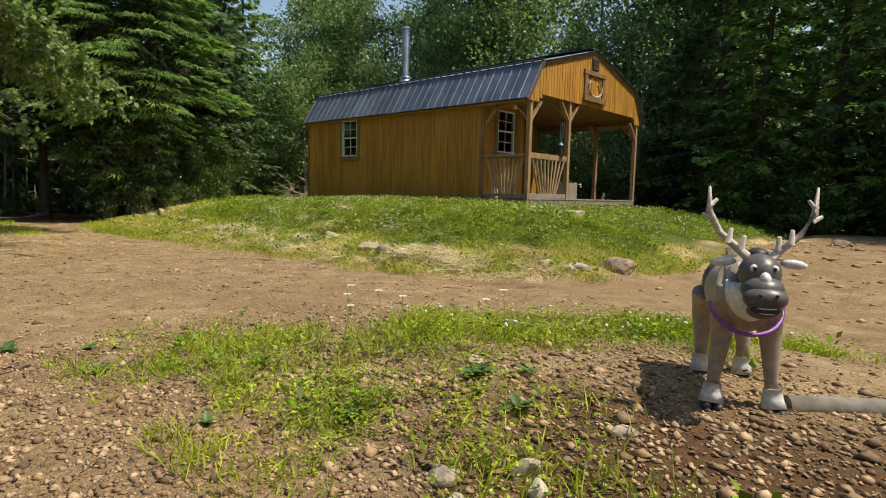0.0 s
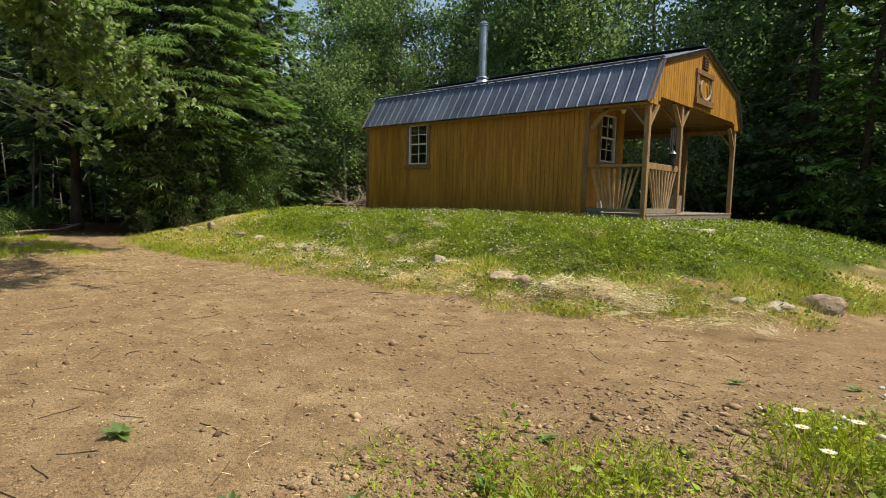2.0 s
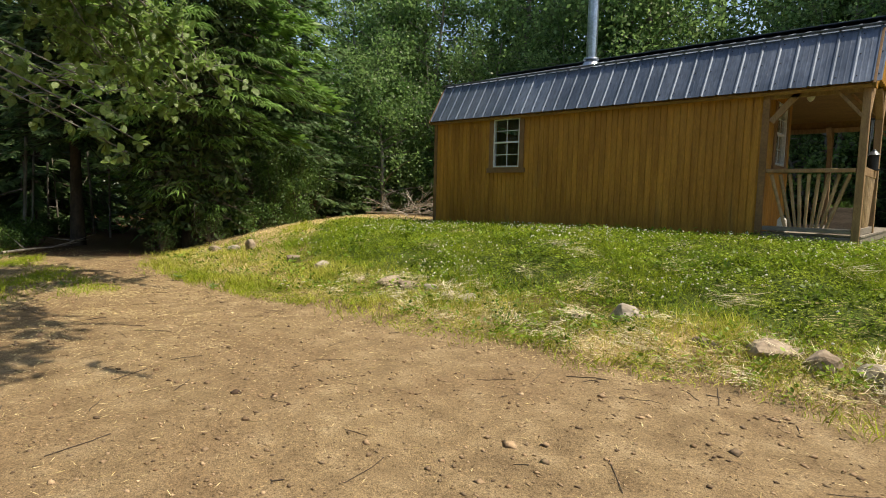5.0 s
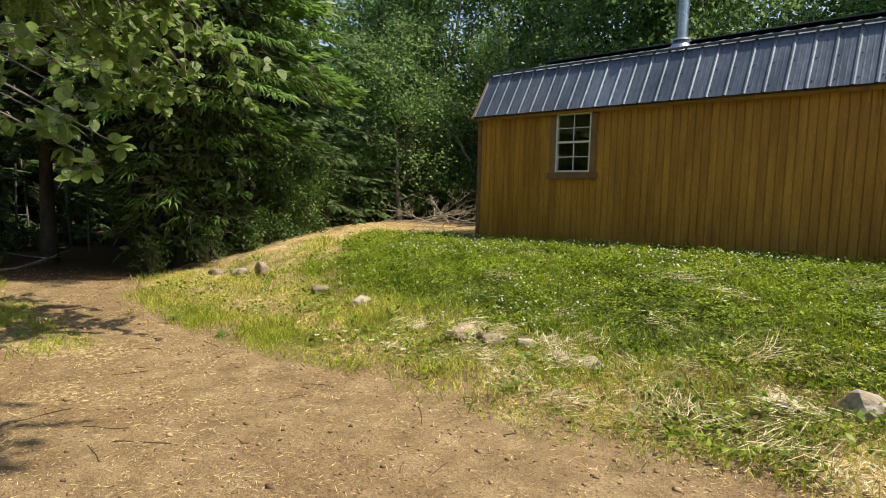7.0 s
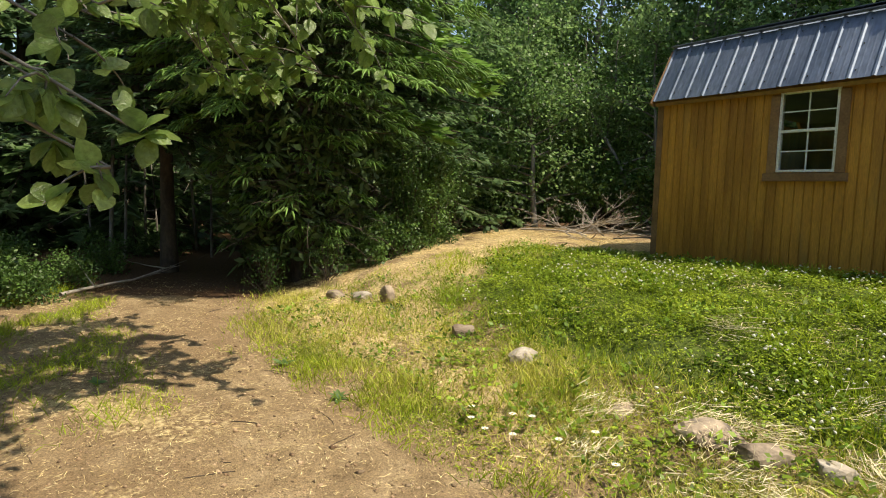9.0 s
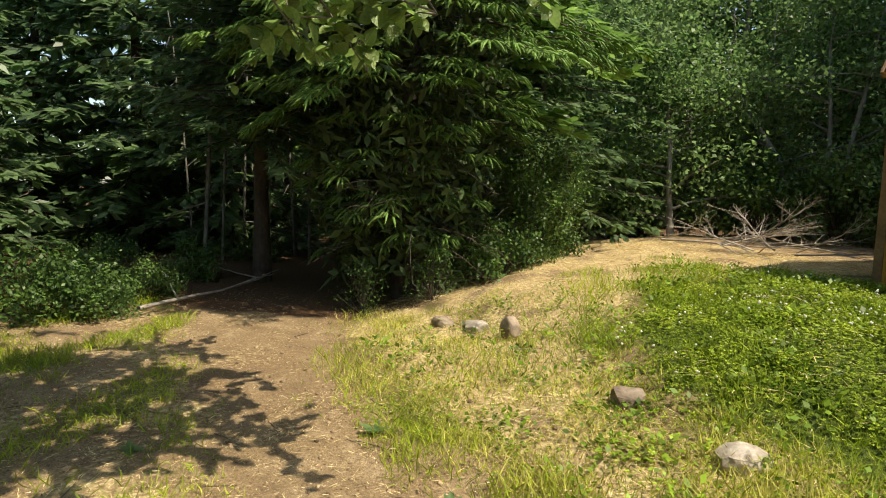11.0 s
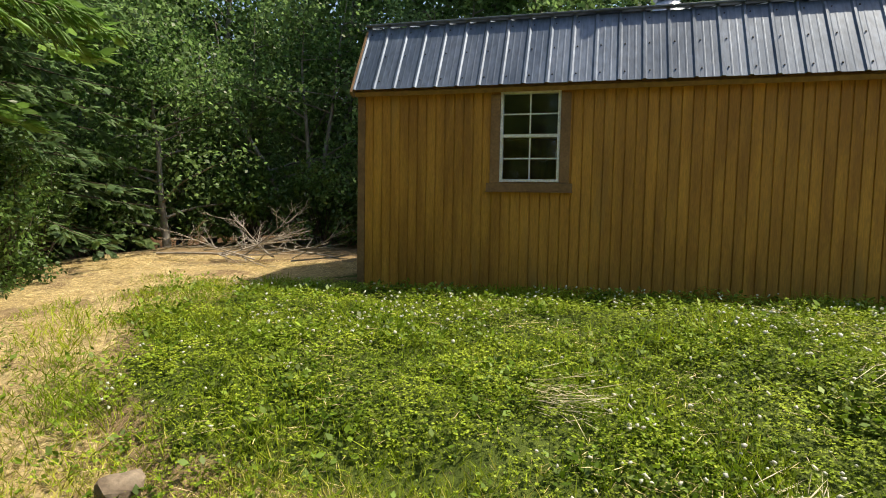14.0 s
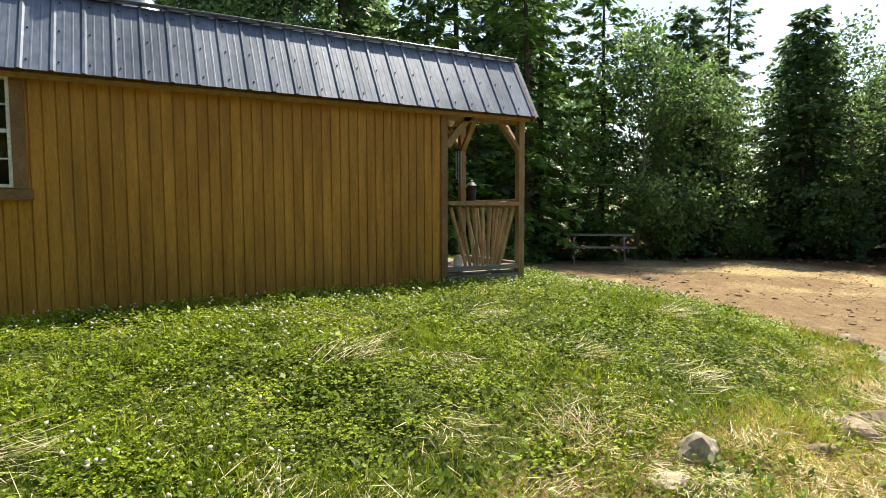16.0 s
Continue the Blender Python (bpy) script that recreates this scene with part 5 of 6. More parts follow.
def strew_straw():
    r = np.random.default_rng(101)
    xs = [spread(230000, -20, -9.5, 1.5, 12.5, straw_mask, 102), spread(105000, -10, -2.6, 4.6, 7.0, straw_mask, 103), spread(46000, -15, -2, 0.0, 5.4, lambda a, b: 0.1 + 0.3 * sat((-7 - a) / 4), 104), spread(20000, -14, -3, 5.4, 9.2, lambda a, b: 0.06 + 0.9 * sat(wavy(a, b, 0.45, 41) - 0.3), 105)]
    x, y = np.concatenate([p[0] for p in xs]), np.concatenate([p[1] for p in xs])
    n = len(x)
    lift = np.where((clover_mask(x, y) > 0.5), 0.07, 0.0)
    c = np.stack([x, y, height(x, y) + r.uniform(0.002, 0.03, n) + lift], 1)
    a = r.uniform(0, 6.28, n) + 0.5 * wavy(x, y, 0.7, 43)
    d = np.stack([np.cos(a), np.sin(a), r.normal(0, 0.13, n)], 1)
    ln = r.uniform(0.035, 0.15, n) * np.where(bank(x, y) < -0.2, 0.5, 1.0)
    v, f = leaf_quads(c, d, unit(r.normal(0, 0.4, (n, 3)) + [0, 0, 1]), ln, r.uniform(0.002, 0.005, n))
    tagged(array_part("straw", v, f, STRAW), "loose yellow straw and mown dry grass", "straw", kind="stuff")


def straw_tuft(x, y, seed, n=90, size=0.3):
    """The strands of one bunch of straw, all combed one way."""
    r = np.random.default_rng(seed)
    a = r.normal(r.uniform(0, 6.28), 0.55, n)
    c = np.stack([x + r.normal(0, 0.11, n), y + r.normal(0, 0.09, n), np.zeros(n)], 1)
    c[:, 2] = height(c[:, 0], c[:, 1]) + r.uniform(0.04, 0.12, n)
    d = np.stack([np.cos(a), np.sin(a), r.uniform(-0.1, 0.4, n)], 1)
    return leaf_quads(c, d, unit(r.normal(0, 0.4, (n, 3)) + [0, 0, 1]), size * r.uniform(0.3, 1.0, n), r.uniform(0.003, 0.006, n))


strew_clover()
strew_weeds()
strew_blades()
strew_straw()
BUNCHES = ((-11.35, 7.1), (-10.2, 6.5), (-9.7, 6.2), (-9.4, 7.5), (-9.1, 6.6), (-8.7, 7.3), (-8.3, 6.3), (-7.6, 7.1), (-9.9, 5.9), (-6.9, 6.6), (-7.9, 8.1), (-5.0, 6.1), (-4.6, 6.3), (-5.3, 5.8), (-10.7, 6.0), (-6.0, 7.6))
bunches = [straw_tuft(x, y, 110 + i, 95, 0.28 if i % 3 else 0.42) for i, (x, y) in enumerate(BUNCHES)]
tagged(array_part("straw_tufts", *merge(bunches), HAY), "bunches of dry straw lying on the clover", "straw", kind="stuff")
bunches = [straw_tuft(-11.4 + i * 0.16 + 0.1 * math.sin(i * 5.1), 5.15 + 0.8 * (0.5 + 0.5 * math.sin(i * 2.3)) + 0.03 * max(0, i - 38), 400 + i, 100, 0.16 + 0.1 * (i % 3 == 0)) for i in range(52)] + [straw_tuft(-5.35 + 0.11 * i, 5.72 + 0.12 * math.sin(i * 4.1) + 0.02 * i, 480 + i, 130, 0.4) for i in range(10)]
tagged(array_part("straw_tufts", *merge(bunches), HAY), "pale dry hay along the foot of the bank", "straw", kind="stuff")


def octas(c, s, seed):
    """Little eight-sided lumps."""
    r = np.random.default_rng(seed)
    n = len(c)
    dirs = np.array([(1, 0, 0), (0, 1, 0), (-1, 0, 0), (0, -1, 0), (0, 0, 1), (0, 0, -1)], float)
    a = r.uniform(0, 6.28, n)
    rot = np.zeros((n, 3, 3))
    rot[:, 0, 0], rot[:, 0, 1], rot[:, 1, 0], rot[:, 1, 1], rot[:, 2, 2] = np.cos(a), -np.sin(a), np.sin(a), np.cos(a), 1
    v = np.einsum("kj,nij->nki", dirs, rot) * s[:, None, :] * r.uniform(0.75, 1.2, (n, 6, 1)) + r.normal(0, 0.12, (n, 6, 3)) * s[:, None, :] + c[:, None]
    f = np.array([(0, 1, 4), (1, 2, 4), (2, 3, 4), (3, 0, 4), (1, 0, 5), (2, 1, 5), (3, 2, 5), (0, 3, 5)])
    return v.reshape(-1, 3), (f[None] + (np.arange(n) * 6)[:, None, None]).reshape(-1, 3)


def blobs(c, s, seed):
    """Rounder stones of twenty-four faces."""
    r = np.random.default_rng(seed)
    n = len(c)
    rings = [(0.0, -1.0, 1), (0.85, -0.45, 6), (0.95, 0.35, 6), (0.0, 1.0, 1)]
    pts = []
    for rad, z, k in rings:
        for i in range(k):
            th = 2 * np.pi * (i + (0.5 if z > 0 else 0)) / k
            pts.append((rad * np.cos(th), rad * np.sin(th), z))
    pts = np.array(pts)
    a = r.uniform(0, 6.28, n)
    ca, sa = np.cos(a)[:, None], np.sin(a)[:, None]
    p = pts[None] * r.uniform(0.5, 1.3, (n, 14, 1)) * s[:, None, :]
    p[..., 2] += p[..., 0] * r.normal(0, 0.35, (n, 1))
    v = np.stack([p[..., 0] * ca - p[..., 1] * sa, p[..., 0] * sa + p[..., 1] * ca, p[..., 2]], -1) + c[:, None]
    f = []
    for i in range(6):
        j = (i + 1) % 6
        f += [(0, 1 + j, 1 + i), (1 + i, 1 + j, 7 + i), (1 + j, 7 + j, 7 + i), (13, 7 + i, 7 + j)]
    f = np.array(f)
    return v.reshape(-1, 3), (f[None] + (np.arange(n) * 14)[:, None, None]).reshape(-1, 3)


def strew_pebbles():
    r = np.random.default_rng(121)

    def bare(a, b):
        return sat(1 - clover_mask(a, b) * 2) * sat(1 - 0.7 * fringe_mask(a, b))
    x, y = spread(48000, -18, 2.5, -1.0, 5.6, lambda a, b: bare(a, b) * 0.6, 122)
    n = len(x)
    s = r.lognormal(-4.85, 0.5, n)[:, None] * r.uniform(0.7, 1.3, (n, 3)) * [1.1, 0.9, 0.55]
    v, f = octas(np.stack([x, y, height(x, y) + s[:, 2] * 0.2], 1), s, 123)
    tagged(array_part("gravel", v, f, PEBBLE), "small tan pebbles strewn over the dirt", "gravel", kind="stuff")

    x, y = spread(3500, -2.6, 9, 6.0, 13.5, lambda a, b: bare(a, b) * sat(0.6 + 0.6 * wavy(a, b, 0.9, 77)), 129)
    n = len(x)
    s = r.lognormal(-4.1, 0.6, n)[:, None].clip(0.006, 0.06) * r.uniform(0.7, 1.3, (n, 3)) * [1.1, 0.9, 0.5]
    v, f = octas(np.stack([x, y, height(x, y) + s[:, 2] * 0.2], 1), s, 130)
    tagged(array_part("gravel", v, f, PEBBLE), "brown gravel on the drive beyond the bank", "gravel", kind="stuff")

    def heap(a, b):
        return bare(a, b) * sat(1.5 - np.hypot((a + 0.4) / 3.2, (b - 1.3) / 1.9))
    x, y = spread(42000, -4, 2.5, -0.6, 3.4, heap, 124)
    n = len(x)
    s = (r.lognormal(-4.7, 0.5, n)[:, None]).clip(0.004, 0.035) * r.uniform(0.55, 1.45, (n, 3)) * [1.1, 0.9, 0.6]
    v, f = octas(np.stack([x, y, height(x, y) + s[:, 2] * 0.25], 1), s * 1.1, 125)
    tagged(array_part("gravel", v, f, PEBBLE), "loose brown stones on the mound", "gravel", kind="stuff")
    x, y = spread(9000, -4, 2.5, -0.6, 3.4, heap, 128)
    n = len(x)
    c = np.stack([x, y, height(x, y) + 0.006], 1)
    ln = r.uniform(0.012, 0.045, n)
    v, f = leaf_quads(c, unit(r.normal(0, 1, (n, 3)) * [1, 1, 0.25]), unit(r.normal(0, 0.4, (n, 3)) + [0, 0, 1]), ln, ln * r.uniform(0.25, 0.7, n))
    tagged(array_part("leaf_litter", v, f, LITTER), "brown chips and dead leaves on the mound", "litter", kind="stuff")
    # crumbs of dark earth
    x, y = spread(1300, -12, 2.4, -1, 5.2, lambda a, b: bare(a, b) * sat(wavy(a, b, 0.5, 51) + 0.1), 126)
    n = len(x)
    s = r.lognormal(-4.6, 0.5, n)[:, None] * r.uniform(0.7, 1.3, (n, 3)) * [1, 1, 0.6]
    v, f = octas(np.stack([x, y, height(x, y) + s[:, 2] * 0.2], 1), s, 127)
    tagged(array_part("clods", v, f, SOIL), "crumbs of dark earth on the dirt", "soil", kind="stuff")


LITTER = material("dead_leaf", (0.10, 0.055, 0.03), (0.36, 0.24, 0.13), 30, 0.85, bump=0, island=0.5)
SOIL = material("dark_earth", (0.07, 0.042, 0.026), (0.15, 0.09, 0.055), 8, 0.95, bump=0.6, island=0.3)
strew_pebbles()


def strew_twigs():
    r = np.random.default_rng(131)
    x, y = spread(150, -17, -3, 0.2, 5.0, lambda a, b: 1 - clover_mask(a, b), 132)
    items = []
    for p, q in zip(x, y):
        a, ln = r.uniform(0, 6.28), r.uniform(0.05, 0.36)
        w = np.linspace(-0.5, 0.5, 4)
        px, py = p + np.cos(a) * w * ln, q + np.sin(a) * w * ln + r.normal(0, 0.006, 4)
        items.append(tube(np.stack([px, py, height(px, py) + 0.004], 1), np.full(4, r.uniform(0.0015, 0.0035)), 4))
    v, f = merge(items)
    tagged(array_part("twigs", v, f, DARKBARK), "small broken twigs on the dirt", "twigs", kind="stuff")


strew_twigs()


def strew_flowers():
    r = np.random.default_rng(141)
    xs = [spread(4700, -15.5, -2.4, 5.8, 9.6, lambda a, b: clover_mask(a, b) * sat(0.35 + 0.6 * wavy(a, b, 0.7, 61)), 142), spread(420, -3.4, 2.2, 2.3, 4.2, lambda a, b: fringe_mask(a, b) * sat((b - 2.7) / 0.5), 143), spread(500, -6, -2, 9.6, 13, clover_mask, 144)]
    x, y = np.concatenate([p[0] for p in xs]), np.concatenate([p[1] for p in xs])
    n = len(x)
    s = r.uniform(0.008, 0.0155, n)[:, None] * np.array([[1, 1, 0.85]])
    v, f = blobs(np.stack([x, y, height(x, y) + r.uniform(0.08, 0.14, n)], 1), s, 145)
    tagged(array_part("clover_flowers", v, f, PETAL), "small white clover blossoms over the green", "flowers", kind="stuff")


strew_flowers()


def daisy(x, y, h, seed):
    """An ox-eye daisy: thin stem, ring of petals, yellow eye."""
    r = np.random.default_rng(seed)
    ob = empty("daisy", "white daisy with a yellow eye on a thin stem", "flower", (x, y, ground_z(x, y)), "daisies by the path")
    w = np.linspace(0, 1, 5)
    lean = r.normal(0, 0.05, 2)
    st = np.stack([lean[0] * w, lean[1] * w, -0.02 + w * h], 1)
    array_part("stem", *tube(st, np.full(5, 0.002), 4), BLADE, ob)
    a = np.arange(14) * 2 * np.pi / 14
    tip = np.repeat(st[-1:], 14, 0)
    d = np.stack([np.cos(a), np.sin(a), 0.12 + 0 * a], 1)
    array_part("petals", *leaf_quads(tip, d, np.tile([0.15, -0.1, 1.0], (14, 1)), np.full(14, 0.028), np.full(14, 0.011)), PETAL, ob)
    bm = bmesh.new()
    ball(bm, st[-1], (0.008, 0.008, 0.005), sub=1)
    part("eye", bm, YOLK, ob)


for i, (x, y, h) in enumerate(((-2.34, 2.30, 0.42), (-2.22, 2.36, 0.36), (-2.12, 2.42, 0.37), (-2.30, 2.24, 0.33), (-2.02, 2.45, 0.35), (-1.55, 2.85, 0.36), (-1.62, 2.75, 0.30), (-11.55, 4.95, 0.16), (-11.4, 5.02, 0.18), (-11.7, 4.9, 0.14), (-11.85, 4.86, 0.15), (-11.25, 5.15, 0.2), (-11.6, 5.12, 0.2), (-11.75, 5.05, 0.17), (-12.1, 4.95, 0.16), (-11.0, 5.05, 0.15))):
    daisy(x, y, h, 150 + i)


WEEDLEAF = array_mesh("leaf", *leaves_at(np.zeros((1, 3)), np.array([[1.0, 0, 0]]), np.array([[0, 0, 1.0]]), np.ones(1)), ALDER)


def plantain(x, y, size, seed):
    """A flat rosette weed."""
    r = random.Random(seed)
    ob = empty("weed", "small green rosette weed in the dirt", "weed", (x, y, ground_z(x, y)), "weeds on the dirt")
    for k in range(11):
        lf = new("leaf", WEEDLEAF)
        lf.parent = ob
        z = size * r.uniform(0.4, 0.85)
        lf.matrix_basis = pose(0, 0, 0.006, r.uniform(-15, 15), -r.uniform(5, 50), k * 137.5) @ Matrix.Diagonal((z, z * 0.6, z, 1))


for i, (x, y, s) in enumerate(((-3.4, 2.34, 0.10), (-3.3, 1.75, 0.11), (-3.05, 1.2, 0.10), (-2.6, 1.9, 0.12), (-4.9, 0.9, 0.14), (-3.9, 0.95, 0.11), (-3.6, 1.3, 0.09), (-2.9, 1.5, 0.08), (-1.4, 2.4, 0.15), (-1.0, 2.2, 0.14), (-1.2, 2.55, 0.12), (-3.0, 4.0, 0.1), (-2.4, 4.4, 0.09), (-13.1, 4.5, 0.13), (-14.1, 4.45, 0.15), (-14.5, 3.0, 0.12), (-1.6, 1.8, 0.11), (-2.0, 1.3, 0.10))):
    plantain(x, y, s, 170 + i)


# ---------------- rocks ----------------
def rock(x, y, sx, sy, sz, seed, mat=ROCK, turn=0.0, lift=0.08, tip=0.0, label="rough brown field rock half sunk in the bank"):
    bm = bmesh.new()
    bmesh.ops.create_icosphere(bm, subdivisions=3, radius=1.0)
    off = Vector((seed * 3.7, seed * 1.3, 0))
    rr = random.Random(seed * 13)
    facets = [Vector((rr.gauss(0, 1), rr.gauss(0, 1), rr.gauss(0.3, 0.9))).normalized() for q in range(7)]
    for v in bm.verts:
        p = v.co.copy()
        k = 1 + 0.34 * noise.noise(p * 0.9 + off) + 0.14 * noise.noise(p * 2.6 + off) + 0.06 * noise.noise(p * 6 + off)
        p = p * k
        for cut in facets:
            over = p.dot(cut) - 0.72
            if over > 0:
                p -= cut * (over * 0.85)
        v.co = (p.x * sx, p.y * sy, p.z * sz)
    ob = part("rock", bm, mat)
    ob.matrix_basis = pose(x, y, ground_z(x, y) + sz * lift, tip, 0, turn)
    tagged(ob, label, "rock", "rocks along the bank")


ROCKS = ((-7.6, 6.05, 0.19, 0.14, 0.15, 1), (-6.25, 5.80, 0.25, 0.15, 0.13, 0), (-5.90, 5.78, 0.21, 0.14, 0.15, 0), (-5.55, 5.73, 0.15, 0.12, 0.12, 1), (-3.1, 7.35, 0.25, 0.19, 0.20, 0), (-3.4, 6.88, 0.20, 0.14, 0.10, 1), (-2.48, 10.3, 0.25, 0.16, 0.17, 1), (-1.28, 11.97, 0.22, 0.15, 0.12, 0), (-10.76, 5.78, 0.21, 0.13, 0.13, 0), (-10.43, 5.80, 0.17, 0.12, 0.12, 0), (-10.1, 5.86, 0.12, 0.10, 0.09, 1), (-9.75, 5.81, 0.24, 0.14, 0.10, 1), (-9.45, 5.86, 0.15, 0.12, 0.11, 1), (-12.45, 5.92, 0.14, 0.11, 0.14, 1), (-13.35, 5.98, 0.14, 0.11, 0.12, 0), (-15.55, 6.10, 0.19, 0.13, 0.12, 1), (-15.95, 5.95, 0.14, 0.11, 0.09, 0), (-11.35, 5.76, 0.15, 0.10, 0.08, 0), (-8.05, 5.85, 0.15, 0.10, 0.07, 1), (-6.75, 5.72, 0.13, 0.09, 0.07, 0), (-3.75, 6.7, 0.11, 0.09, 0.08, 1), (-4.9, 5.85, 0.10, 0.08, 0.07, 0), (-0.62, 1.78, 0.055, 0.04, 0.045, 1), (-0.93, 1.66, 0.062, 0.05, 0.055, 1), (-0.80, 1.58, 0.045, 0.035, 0.04, 1), (-0.86, 1.42, 0.05, 0.04, 0.04, 1), (-1.53, 2.55, 0.08, 0.045, 0.035, 1), (-0.55, 2.25, 0.06, 0.04, 0.04, 1), (-0.72, 1.86, 0.06, 0.045, 0.05, 1))
for i, (x, y, a, b, c, pale) in enumerate(ROCKS):
    rock(x, y, a, b, c * 0.85, i + 1, PALEROCK if pale else ROCK, turn=i * 47 % 180, lift=0.28 if -14 < x < -12 or -6.4 < x < -5.4 else 0.16, label="pale weathered rock lying in dry grass" if pale else "rough brown field rock half sunk in the bank")
rock(-15.0, 6.15, 0.10, 0.08, 0.17, 44, ROCK, 20, 0.55, 14, "upright brown rock standing in the straw")


# ---------------- brush, log, fallen branch ----------------
def branch(p, way, length, r0, seed, depth=2):
    """A bare crooked branch with side shoots."""
    r = np.random.default_rng(seed)
    k = 7
    w = np.linspace(0, 1, k)
    pts = np.asarray(p) + np.outer(w, unit(np.asarray(way, float)) * length) + np.cumsum(r.normal(0, 0.03, (k, 3)), 0) * length * 0.5 * w[:, None]
    items = [tube(pts, np.linspace(r0, r0 * 0.25, k), 6)]
    if depth:
        for j in range(6):
            u = r.uniform(0.2, 0.95)
            b = np.array([np.interp(u, w, pts[:, i]) for i in range(3)])
            items += branch(b, unit(np.asarray(way, float)) + r.normal(0, 0.6, 3) * [1, 1, 0.4] + [0, 0, 0.05], length * r.uniform(0.25, 0.5), r0 * 0.45, seed * 7 + j, depth - 1)
    return items


for i, (p, way, ln, r0) in enumerate((((-17.9, 11.4, 0.90), (1, 0.15, 0.06), 3.0, 0.035), ((-17.4, 11.9, 0.95), (0.8, -0.3, 0.16), 2.2, 0.025), ((-16.0, 11.7, 0.9), (-0.7, 0.5, 0.22), 1.5, 0.022), ((-16.6, 11.3, 0.92), (0.3, 0.6, 0.25), 1.2, 0.02), ((-15.0, 11.9, 0.9), (-1, 0.2, 0.14), 2.0, 0.022), ((-18.3, 11.9, 0.9), (0.9, -0.5, 0.2), 1.8, 0.02), ((-16.8, 12.2, 0.95), (0.5, 0.3, 0.28), 1.2, 0.02), ((-15.4, 11.2, 0.9), (0.8, 0.5, 0.1), 1.5, 0.02), ((-16.4, 11.5, 0.9), (0.5, 0.1, 0.55), 1.3, 0.02), ((-16.2, 11.9, 0.9), (-0.5, 0.1, 0.6), 1.3, 0.02), ((-15.6, 11.6, 0.9), (0.7, -0.2, 0.4), 1.4, 0.018), ((-17.0, 11.7, 0.9), (0.9, 0.1, 0.42), 1.8, 0.02), ((-16.0, 11.2, 0.9), (-0.9, -0.2, 0.35), 1.6, 0.02))):
    v, f = merge(branch(p, way, ln * 0.85, r0 * 0.9, 200 + i))
    g = height(v[:, 0], v[:, 1])
    v[:, 2] = g + 0.006 + np.maximum(v[:, 2] - g, 0) * 0.75
    tagged(array_part("dead_branch", v, f, DEADWOOD), "bare grey branch in a brush pile", "branch", "brush pile beside the cabin")
v, f = merge(branch((-18.5, 3.05, 0.12), (-2.2, 2.0, 0.03), 3.0, 0.03, 231, 1))
v[:, 2] = np.maximum(v[:, 2], height(v[:, 0], v[:, 1]) + 0.006)
tagged(array_part("dead_branch", v, f, DEADWOOD), "long bare branch lying on the ground", "branch")


def log():
    a, b = Vector((-0.14, 2.88, 0.18)), Vector((1.5, 4.38, 0.18))
    w = np.linspace(0, 1, 9)
    p = np.array([a.lerp(b, t) for t in w]) + np.stack([0.012 * np.sin(w * 9), 0 * w, 0.01 * np.cos(w * 7)], 1)
    bm = bmesh.new()
    v, f = tube(p, 0.042 + 0.004 * np.sin(w * 11), 12)
    vs = [bm.verts.new(q) for q in v]
    for q in f:
        bm.faces.new([vs[i] for i in q])
    for k in (0, 8):
        bm.faces.new(vs[k * 12:k * 12 + 12])
    ob = part("log", bm, BARK, smooth=True)
    tagged(ob, "pale barkless log lying on the soil", "log")


log()


# ---------------- the reindeer statue ----------------
GREYCOAT = material("grey_paint", (0.075, 0.072, 0.075), (0.12, 0.115, 0.115), 7, 0.4, bump=0.1)
TAUPE = material("taupe_paint", (0.33, 0.27, 0.22), (0.42, 0.35, 0.29), 5, 0.45, bump=0.12)
PALE = material("pale_paint", (0.62, 0.63, 0.64), (0.74, 0.75, 0.76), 7, 0.42, bump=0.1)
HORN = material("antler_paint", (0.42, 0.38, 0.34), (0.58, 0.54, 0.49), 9, 0.5, bump=0.25)
PURPLE = material("purple_paint", (0.20, 0.06, 0.32), (0.27, 0.09, 0.42), 9, 0.4, bump=0.1)


